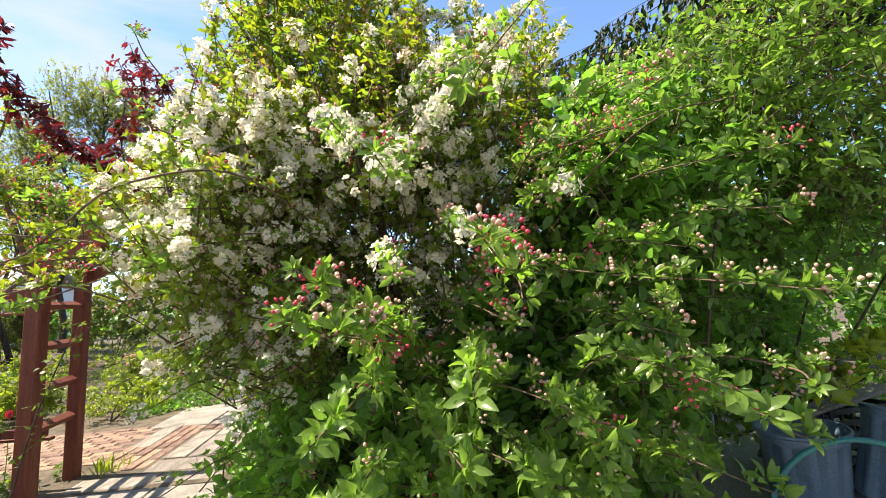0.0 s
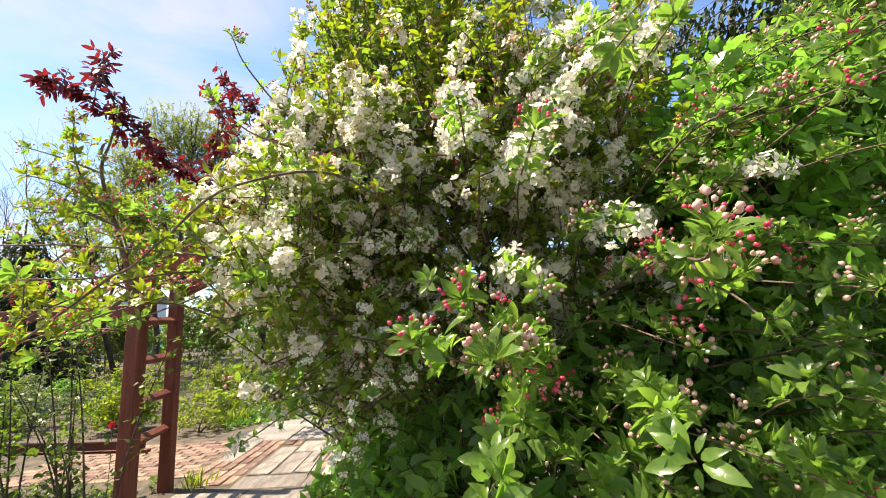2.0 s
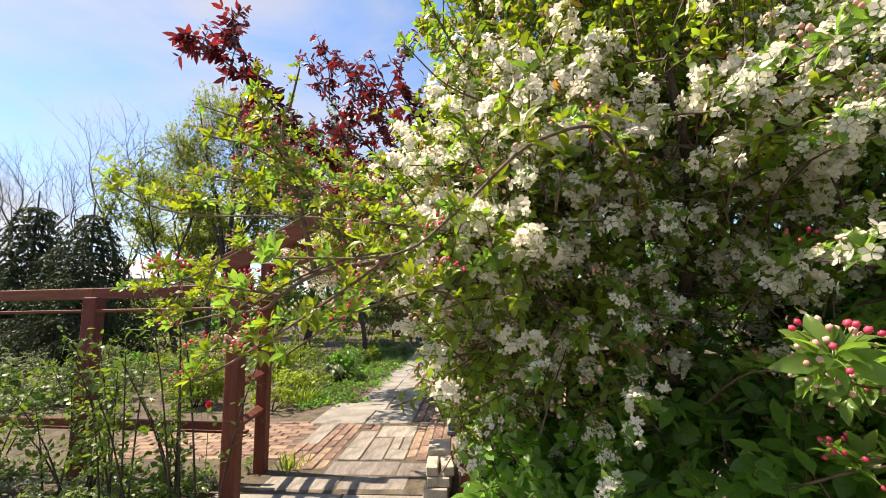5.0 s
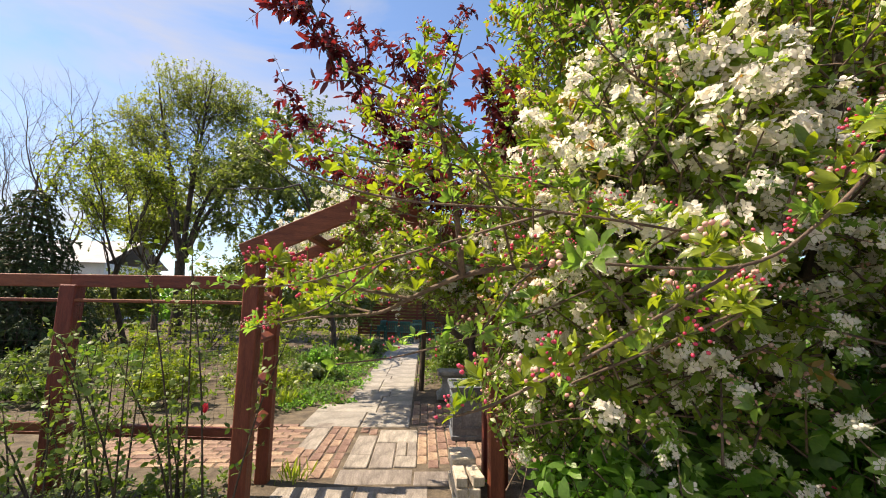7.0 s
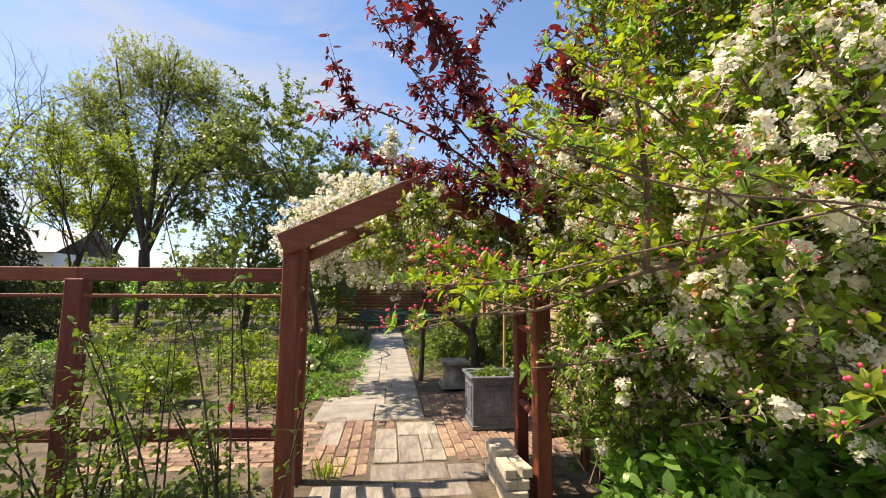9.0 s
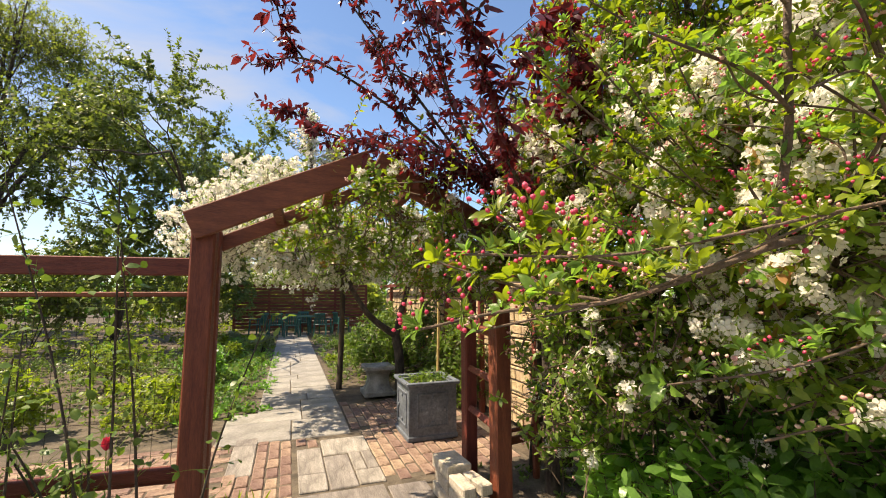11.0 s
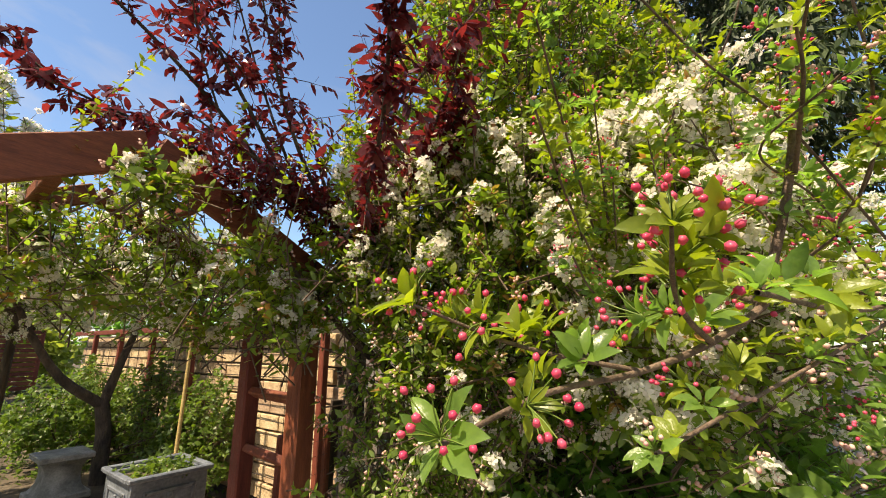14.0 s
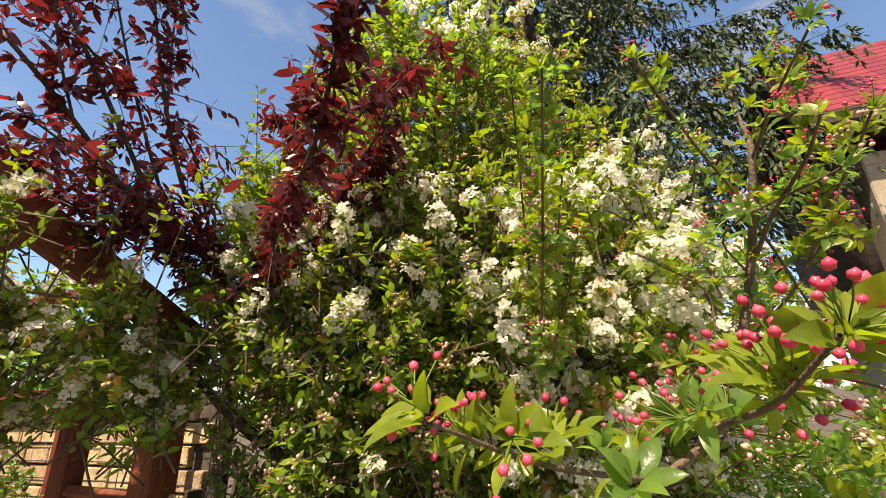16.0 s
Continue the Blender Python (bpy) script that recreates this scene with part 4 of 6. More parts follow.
# ---- blossom trees ----
def crab_apple():
    """The large blossoming crab apple beside the arch, reaching to the ground."""
    rng = np.random.default_rng(11)
    t = thing("crab_apple_tree", "large crab apple covered in white blossom, blush buds and fresh leaves", "tree", (2.0, -0.7, 0))
    fork = (1.95, -0.75, 0.7)
    limbs = [[(2.0, -0.7, -0.05), (2.02, -0.72, 0.35), fork],
             [fork, (1.6, -1.0, 1.2), (1.2, -1.3, 1.8), (1.0, -1.5, 2.5)], [fork, (2.0, -1.3, 1.3), (1.9, -1.8, 1.9), (1.7, -2.1, 2.4)],
             [fork, (2.5, -1.1, 1.3), (2.8, -1.5, 1.9), (3.0, -1.8, 2.3)], [fork, (1.9, -0.7, 1.6), (1.75, -0.9, 2.6), (1.6, -1.0, 3.5)],
             [fork, (1.5, -0.4, 1.2), (1.0, -0.2, 1.6), (0.6, -0.1, 2.0)], [fork, (2.3, -0.3, 1.4), (2.5, 0.2, 2.2), (2.6, 0.3, 3.0)]]
    part("trunk", tube([(smooth_line(limbs[0]), 0.10, 0.075)], 10), M_BARK, t)
    for l in limbs[1:]:
        part("limb", tube([(smooth_line(l), 0.05, 0.012)], 8), M_BARK, t)
    blobs = [((2.0, -0.9, 1.9), (1.35, 1.35, 1.5), 9), ((1.25, -0.95, 1.9), (0.65, 0.85, 0.95), 4), ((1.55, -1.05, 3.15), (0.9, 0.9, 1.05), 7),
             ((2.6, -1.2, 2.3), (0.9, 1.0, 1.2), 4), ((1.22, -1.8, 1.95), (0.58, 0.6, 0.85), 3.4), ((1.9, -1.9, 2.4), (0.6, 0.45, 0.7), 1.4)]
    blobs += [((0.72, 0.0, 1.86), (0.36, 0.3, 0.2), 0.55), ((0.1, 0.85, 2.12), (0.9, 0.45, 0.38), 1.8), ((0.75, 0.9, 1.85), (0.4, 0.4, 0.3), 0.6), ((-0.02, -0.12, 2.3), (0.24, 0.14, 0.14), 0.2), ((0.42, -0.14, 2.02), (0.22, 0.16, 0.14), 0.28), ((0.5, -0.2, 1.72), (0.3, 0.14, 0.16), 0.22), ((1.2, -0.4, 1.1), (0.55, 0.6, 0.6), 1.5), ((1.0, -0.35, 2.15), (0.42, 0.4, 0.55), 1.5), ((1.15, -0.2, 2.7), (0.35, 0.3, 0.4), 0.6), ((1.05, -0.8, 1.3), (0.45, 0.45, 0.5), 0.9), ((2.7, -1.0, 3.0), (0.75, 0.8, 0.8), 2.2)]
    s, d, ln = crown_twigs(rng, blobs, 4700, 0.36, 0.45, 0.6)
    keep = (s[:, 2] > 0.15) & ~((s[:, 0] < 0.62) & (s[:, 1] < -0.4) & (s[:, 2] < 1.2))
    tip = s + d * ln[:, None]
    keep &= ~((tip[:, 0] < 0.35) & (tip[:, 1] < -0.4)) & (tip[:, 1] > -2.75)
    s, d, ln = s[keep], d[keep], ln[keep]
    tagged(part("twig_mass", twig_mesh(s, d, ln, 0.005), M_TWIG, t), kind="stuff")
    fl = lump(s, np.array([0.4, 1.1, 2.0]), 1.9) + rng.normal(size=len(s)) * 0.26 + 0.12 * (s[:, 0] < 1.5) + 0.14 * ((s[:, 0] < 1.3) & (s[:, 2] < 1.8)) + 0.1 * (s[:, 1] < -1.5) + 0.15 * ((s[:, 1] < -1.2) & (s[:, 2] < 1.3)) + 0.1 * (s[:, 2] < 1.6) + 0.15 * ((s[:, 0] < 1.75) & (s[:, 1] < -1.2) & (s[:, 2] > 1.3) & (s[:, 2] < 2.5)) + 0.12 * ((s[:, 1] < -0.9) & (s[:, 2] > 1.7) & (s[:, 0] > 1.0) & (s[:, 0] < 2.3))
    white, pink = fl > 0.42 + 0.1 * (s[:, 2] > 2.3), (fl < 0.3) & (s[:, 2] > 0.7)
    tagged(part("foliage", leaf_spray(rng, s, d, ln, 14, 0.05, 0.42), M_LEAF, t), kind="stuff")
    top = (s[:, 2] > 1.3) & (rng.uniform(size=len(s)) < 0.62)
    tagged(part("young_foliage", leaf_spray(rng, s[top], d[top], ln[top], 10, 0.048, s_from=0.5), M_LEAF_NEAR, t, "fresh yellow-green leaf tips"), kind="stuff")
    w_s = s[(s[:, 2] > 1.9) & (rng.uniform(size=len(s)) < 0.16)]
    w_d = unit(rng.normal(size=w_s.shape) * 0.22 + np.array([-0.05, -0.05, 1.0]))
    w_l = rng.uniform(0.35, 0.75, len(w_s))
    tagged(part("wand_mass", twig_mesh(w_s, w_d, w_l, 0.004, 0.0), M_TWIG, t, "upright young shoots"), kind="stuff")
    tagged(part("wand_foliage", leaf_spray(rng, w_s, w_d, w_l, 26, 0.042, 0.42, 0.0), M_LEAF_NEAR, t, "fresh leaves on upright shoots"), kind="stuff")
    c, f = clusters(rng, w_s, w_d, w_l, 2, 4, 0.025, 0.0)
    tagged(part("wand_bud_mass", buds(c, f, rng.uniform(0.011, 0.018, len(c)), 4), M_PETAL_PINK, t, "blush buds on upright shoots"), kind="stuff")
    tips = (s[:, 2] > 1.2) & (rng.uniform(size=len(s)) < 0.16)
    tagged(part("bronze_foliage", leaf_spray(rng, s[tips], d[tips], ln[tips], 8, 0.04, s_from=0.6), M_LEAF_TIP, t, "bronze young leaves"), kind="stuff")
    c, f = clusters(rng, s[white], d[white], ln[white], 2, 11, 0.047, s_lo=0.6)
    tagged(part("blossom", petals(c, f, rng.uniform(0.03, 0.044, len(c)), rng, full=True), M_PETAL, t, "open white blossom"), kind="stuff")
    c, f = clusters(rng, s[pink], d[pink], ln[pink], 1, 5, 0.028, s_lo=0.6)
    tagged(part("bud_mass", buds(c, f, rng.uniform(0.012, 0.02, len(c)), 4), M_PETAL_PINK, t, "blush pink closed buds"), kind="stuff")
    return t


def cluster_meshes():
    """Rosettes of leaves and bunches of buds for the sprays that hang beside the walker."""
    leaf_v, bud_v, blush_v, open_v = [], [], [], []
    for k in range(7):
        rng = np.random.default_rng(70 + k)
        n = int(rng.integers(6, 10))
        a = np.arange(n) * 2.4 + rng.uniform(0, 6)
        tilt = rng.uniform(0.25, 1.25, n)
        axis = np.stack([np.cos(a) * np.sin(tilt), np.sin(a) * np.sin(tilt), np.cos(tilt)], 1)
        L = rng.uniform(0.028, 0.06, n)
        me = leaves(axis * 0.012, axis, unit(np.array([0, 0, 1.0]) + axis * -0.3 + rng.normal(size=(n, 3)) * 0.2), L, L * rng.uniform(0.40, 0.52, n), 0.2, 0.24, True)
        green = me.copy()
        me.materials.append(M_LEAF_NEAR)
        green.materials.append(M_LEAF_MID)
        leaf_v.append((me, green))
        for store, size, mats in ((bud_v, (0.0102, 0.0142), M_BUD), (blush_v, (0.012, 0.017), M_PETAL_PINK)):
            m = int(rng.integers(6, 12))
            ax = unit(rng.normal(size=(m, 3)) * 0.6 + np.array([0, 0, 0.9]))
            c = ax * rng.uniform(0.04, 0.066, m)[:, None]
            b = buds(c, ax, rng.uniform(*size, m), 5)
            st = tube([(np.array([(0, 0, 0), q * 0.5 + np.array([0, 0, 0.004]), q * 0.88]), 0.0012, 0.001) for q in c], 3)
            nb = len(b.vertices)
            vb = np.zeros(nb * 3, np.float32)
            b.vertices.foreach_get("co", vb)
            vs = np.zeros(len(st.vertices) * 3, np.float32)
            st.vertices.foreach_get("co", vs)
            fb = np.array([list(p.vertices) for p in b.polygons])
            fs = np.array([list(p.vertices) for p in st.polygons])
            fs = np.concatenate([fs[:, [0, 1, 2]], fs[:, [0, 2, 3]]]) + nb
            me = np_mesh("bud_head", np.concatenate([vb.reshape(-1, 3), vs.reshape(-1, 3)]), np.concatenate([fb, fs]), True)
            me.materials.append(mats)
            me.materials.append(M_STEM)
            idx = np.zeros(len(fb) + len(fs), np.int32)
            idx[len(fb):] = 1
            me.polygons.foreach_set("material_index", idx)
            store.append(me)
    for k in range(4):
        rng = np.random.default_rng(170 + k)
        ax = unit(rng.normal(size=(9, 3)) * 0.7 + np.array([0, 0, 0.8]))
        me = petals(ax * rng.uniform(0.03, 0.055, 9)[:, None], ax, rng.uniform(0.032, 0.042, 9), rng, full=True)
        me.materials.append(M_PETAL)
        open_v.append(me)
    return leaf_v, bud_v, blush_v, open_v


def bud_sprays():
    """Long branches of the pink-budded crab apple that lean over the way, with rosettes and bud bunches along them."""
    leaf_v, bud_v, blush_v, open_v = cluster_meshes()
    t = thing("crab_apple_tree", "crab apple with crimson buds on long branches leaning over the way", "tree", (2.15, -1.25, 0))
    part("trunk", tube([(smooth_line([(2.15, -1.25, -0.05), (2.1, -1.3, 0.4), (2.0, -1.4, 0.85), (1.85, -1.55, 1.25)]), 0.07, 0.045)], 10), M_BARK, t)
    # points, radius, rosettes per metre, share of crimson buds, share of buds at all
    sprays = [
        ([(1.85, -1.55, 1.25), (1.3, -1.75, 1.6), (0.95, -1.92, 1.72), (0.62, -2.05, 1.67), (0.46, -2.06, 1.64), (0.3, -1.98, 1.57), (0.18, -1.88, 1.52), (-0.05, -1.81, 1.5), (-0.25, -1.77, 1.46)], 0.014, 10, 0.95, 0.8, 0.4),
        ([(0.3, -1.98, 1.57), (0.12, -1.97, 1.6), (-0.06, -1.98, 1.63), (-0.17, -2.0, 1.68)], 0.006, 26, 1.0, 0.9, 0.3),
        ([(0.18, -1.88, 1.52), (0.0, -1.75, 1.56), (-0.17, -1.66, 1.62)], 0.005, 26, 1.0, 0.9, 0.3),
        ([(0.46, -2.06, 1.64), (0.43, -2.13, 1.85), (0.38, -2.18, 2.1), (0.41, -2.19, 2.22), (0.44, -2.2, 2.34)], 0.011, 21, 0.85, 0.6, 0.15),
        ([(0.42, -2.15, 1.9), (0.3, -2.16, 1.95), (0.15, -2.16, 1.97), (0.05, -2.15, 1.99)], 0.005, 24, 1.0, 0.8, 0.2),
    ]
    sprays += [
        ([(0.38, -2.18, 2.1), (0.24, -2.2, 2.16), (0.12, -2.22, 2.2)], 0.004, 22, 0.9, 0.7, 0.2),
        ([(0.46, -2.06, 1.64), (0.35, -2.12, 1.7), (0.24, -2.17, 1.73)], 0.005, 22, 0.9, 0.8, 0.2),
        ([(0.9, -1.93, 1.72), (0.7, -2.25, 1.68), (0.55, -2.42, 1.6), (0.45, -2.55, 1.5)], 0.007, 16, 0.6, 0.7, 0.2),
        ([(1.7, -1.9, 1.75), (1.4, -2.4, 1.95), (1.15, -2.68, 1.85), (0.98, -2.71, 1.7), (0.85, -2.69, 1.62), (0.6, -2.68, 1.62)], 0.008, 17, 0.4, 0.75, 0.08),
        ([(0.85, -2.69, 1.62), (0.66, -2.66, 1.5), (0.48, -2.63, 1.4), (0.4, -2.62, 1.37)], 0.006, 22, 0.95, 0.9, 0.3),
    ]
    sprays += [
        ([(0.95, -2.5, 1.7), (0.6, -2.52, 1.74), (0.3, -2.5, 1.76), (0.1, -2.46, 1.82), (-0.06, -2.4, 1.92)], 0.005, 26, 0.75, 0.6, 0.05),
        ([(0.6, -2.52, 1.74), (0.25, -2.3, 1.66), (-0.02, -2.15, 1.6), (-0.26, -2.06, 1.6)], 0.005, 26, 0.6, 0.55, 0.2),
        ([(0.25, -2.3, 1.66), (0.05, -2.1, 1.54), (-0.2, -1.97, 1.47)], 0.004, 26, 0.6, 0.6, 0.2),
        ([(0.6, -2.3, 1.75), (0.4, -2.15, 2.0), (0.22, -2.04, 2.08), (0.1, -1.95, 2.2)], 0.005, 26, 0.5, 0.5, 0.2),
        ([(1.0, -2.4, 1.5), (0.92, -2.6, 1.55), (0.75, -2.66, 1.5), (0.6, -2.6, 1.42)], 0.005, 26, 0.3, 0.7, 0.2),
    ]
    sprays += [
        ([(2.1, -1.9, 1.1), (2.0, -2.4, 1.3), (1.82, -2.78, 1.43), (1.66, -2.84, 1.55)], 0.009, 30, 0.3, 0.3, 0.3),
        ([(1.9, -2.5, 1.35), (1.82, -2.8, 1.36), (1.78, -2.92, 1.38)], 0.006, 28, 0.35, 0.9, 0.2),
        ([(2.0, -2.4, 1.3), (1.75, -2.6, 1.35), (1.6, -2.74, 1.42)], 0.006, 28, 0.2, 0.3, 0.2),
        ([(2.3, -2.0, 1.5), (2.3, -2.6, 1.6), (2.2, -2.95, 1.56), (2.13, -3.1, 1.58)], 0.010, 16, 0.75, 0.7, 0.35),
        ([(2.3, -2.6, 1.6), (2.27, -2.9, 1.5), (2.23, -3.05, 1.44)], 0.006, 20, 0.8, 0.8, 0.2),
    ]
    sprays += [
        ([(2.1, -2.0, 1.9), (2.0, -2.5, 2.0), (1.94, -2.8, 1.95)], 0.008, 16, 0.2, 0.6, 0.3),
        ([(2.5, -2.0, 1.9), (2.48, -2.5, 2.0), (2.42, -2.85, 1.94)], 0.008, 15, 0.5, 0.5, 0.3),
        ([(2.7, -1.9, 1.2), (2.85, -2.5, 1.35), (2.78, -2.88, 1.42)], 0.009, 16, 0.3, 0.3, 0.35),
        ([(2.9, -1.9, 1.0), (3.0, -2.6, 1.2), (2.98, -3.0, 1.22), (2.9, -3.15, 1.2)], 0.009, 17, 0.4, 0.2, 0.3),
        ([(2.8, -2.0, 1.9), (2.95, -2.6, 2.1), (2.98, -2.98, 2.02)], 0.009, 16, 0.3, 0.3, 0.3),
    ]
    sprays += [
        ([(1.5, -1.9, 1.9), (1.2, -2.1, 2.15), (0.95, -2.18, 2.25), (0.8, -2.2, 2.4)], 0.009, 15, 0.35, 0.5, 0.3),
        ([(0.9, -2.3, 1.75), (0.65, -2.2, 1.9), (0.4, -2.1, 1.95), (0.15, -2.2, 1.95)], 0.005, 24, 0.5, 0.5, 0.1),
        ([(0.8, -2.2, 1.6), (0.55, -2.25, 1.5), (0.3, -2.2, 1.42), (0.1, -2.1, 1.38)], 0.005, 24, 0.5, 0.5, 0.1),
        ([(1.3, -1.7, 2.2), (1.05, -1.95, 2.4), (0.9, -2.1, 2.58), (0.85, -2.15, 2.7)], 0.009, 14, 0.4, 0.4, 0.3),
    ]
    low_sprays = [([(5.27, -1.85, 0.94), (4.72, -1.98, 1.08), (4.25, -2.06, 1.03), (3.92, -2.1, 0.95)], 0.008, 30, 0.3, 0.1, 0.2), ([(4.72, -1.98, 1.08), (4.34, -2.05, 0.88), (4.05, -2.1, 0.8)], 0.006, 30, 0.3, 0.1, 0.2)]
    for k in range(10, 15):
        sprays[k] = sprays[k][:3] + (0.35,) + sprays[k][4:]
    rr = random.Random(77)
    for k in range(34):
        x, z = 1.75 + 1.45 * ((k * 0.618) % 1), 0.45 + 2.0 * (k + 0.5) / 34
        y_end = -2.5 - 0.35 * rr.random() - 0.12 * (1.5 - abs(z - 1.5))
        dx = rr.uniform(-0.2, 0.25)
        sprays.append(([(x, -1.9, z - 0.1), (x + dx * 0.4, -2.25, z + 0.08), (x + dx, y_end, z)], 0.007, 19, 0.22, 0.5 if z > 1.0 else 0.1, 0.25))
    for k in range(14):
        x, z = 0.98 + 0.72 * ((k * 0.618) % 1), 0.5 + 1.5 * (k + 0.5) / 14
        dx = rr.uniform(-0.2, 0.05)
        sprays.append(([(x + 0.25, -1.5, z - 0.1), (x + 0.1, -1.95, z + 0.07), (x + dx, -2.25 - 0.18 * rr.random(), z)], 0.006, 22, 0.25, 0.45 if z > 0.9 else 0.1, 0.3))
    sprays += [([(0.62, -2.05, 1.67), (0.52, -2.25, 1.86), (0.4, -2.28, 2.03), (0.34, -2.27, 2.17), (0.33, -2.27, 2.3)], 0.007, 36, 0.8, 0.6, 0.1),
               ([(0.52, -2.25, 1.86), (0.4, -2.27, 1.92), (0.29, -2.25, 1.88)], 0.005, 34, 0.9, 0.6, 0.15),
               ([(0.67, -2.1, 1.78), (0.66, -2.1, 1.88), (0.6, -2.0, 1.95), (0.52, -1.92, 1.98)], 0.005, 36, 0.6, 0.6, 0.15),
               ([(0.46, -2.27, 1.95), (0.33, -2.3, 2.02), (0.2, -2.29, 2.06)], 0.005, 34, 0.8, 0.6, 0.2)]
    for tip in ((0.0, -1.8, 2.15), (0.33, -1.8, 2.14), (0.02, -1.78, 1.98), (0.44, -1.8, 1.97), (0.2, -1.72, 2.32), (0.6, -1.7, 2.4), (0.25, -1.75, 1.75), (0.55, -1.75, 2.1)):
        a, b = Vector((1.35, -1.55, 1.75)), Vector(tip)
        sprays.append(([tuple(a), tuple(a.lerp(b, 0.45) - Vector((0, 0, 0.04))), tuple(a.lerp(b, 0.8) - Vector((0, 0, 0.04))), tip], 0.007, 30, 0.45, 0.5, 0.3))
    for k in range(16):
        x, z = 1.75 + 1.35 * ((k * 0.618) % 1), 0.72 + 0.5 * (k + 0.5) / 16
        low_sprays.insert(0, ([(x + 0.05, -2.2, z - 0.15), (x + rr.uniform(-0.1, 0.1), -2.6, z + 0.05), (x + rr.uniform(-0.2, 0.2), -2.85 - 0.2 * rr.random(), z)], 0.006, 24, 0.1, 0.15, 0.2))
    first_low = len(sprays)
    sprays += low_sprays
    for k_s, (pts, r, per_m, crimson, budded, bare) in enumerate(sprays):
        big = 1.0 if k_s < 3 else (1.1 if 15 <= k_s < 20 else ((0.58 if k_s < 15 else 0.68) if k_s < 29 else (1.0 if k_s < 63 else 0.68)))
        big = 0.8 if k_s in (8, 9, 14) else (1.5 if k_s >= len(sprays) - 2 else (1.1 if k_s >= first_low else big))
        bare = bare if k_s == 0 or k_s >= 29 else bare * 0.6
        r = r if k_s < 7 else r * 0.6
        if 3 <= k_s < 15 or 77 <= k_s < first_low:
            big, per_m = big * 0.85, per_m * 1.35
        line = smooth_line(pts, 6)
        branch = part("branch", tube([(line, r, max(0.0022, r * 0.22))], 7), M_TWIG, t)
        seg = np.linalg.norm(np.diff(line, axis=0), axis=1)
        cum = np.concatenate([[0], np.cumsum(seg)])
        total = cum[-1]
        n = max(3, int(total * (1 - bare) * per_m))
        for k in range(n):
            at_l = total * (bare + (1 - bare) * (k + 0.9) / n)
            i = min(int(np.searchsorted(cum, at_l)), len(line) - 1)
            p = line[max(i - 1, 0)] + (line[i] - line[max(i - 1, 0)]) * ((at_l - cum[max(i - 1, 0)]) / (seg[max(i - 1, 0)] + 1e-9)) if i else line[0]
            along = unit(line[i] - line[max(i - 1, 0)] + 1e-6)
            out = unit(along * (1.2 if k == n - 1 else 0.3) + np.array([rr.gauss(0, 0.6), rr.gauss(0, 0.6), 0.75 + rr.gauss(0, 0.35)]))
            stalk = 0.0 if k == n - 1 else rr.uniform(0.0, 0.05)
            q = Vector(out).to_track_quat("Z", "Y").to_matrix().to_4x4() @ Matrix.Rotation(rr.uniform(0, 6.28), 4, "Z")
            sc = rr.uniform(0.8, 1.2) * big
            m = Matrix.Translation(Vector(p + out * stalk)) @ q @ Matrix.Scale(sc, 4)
            piece("rosette", leaf_v[rr.randrange(7)][1 if 15 <= k_s < 77 or first_low <= k_s < len(sprays) - 2 or rr.random() < 0.3 else 0], branch, m)
            if 29 <= k_s < 77 and p[2] > (1.0 if k_s >= 63 else 1.5) and p[0] < 2.5 and rr.random() < 0.55:
                tagged(piece("blossom_head", open_v[rr.randrange(4)], branch, m), kind="stuff")
            elif rr.random() < budded * (0.8 if k_s < 3 else (1.0 if 15 <= k_s < 77 else 0.62)):
                piece("bud_head", (bud_v if rr.random() < crimson * (0.55 if 8 <= k_s < 29 else 1.0) else blush_v)[rr.randrange(7)], branch, m @ Matrix.Translation((0, 0, 0.012)))
    return t


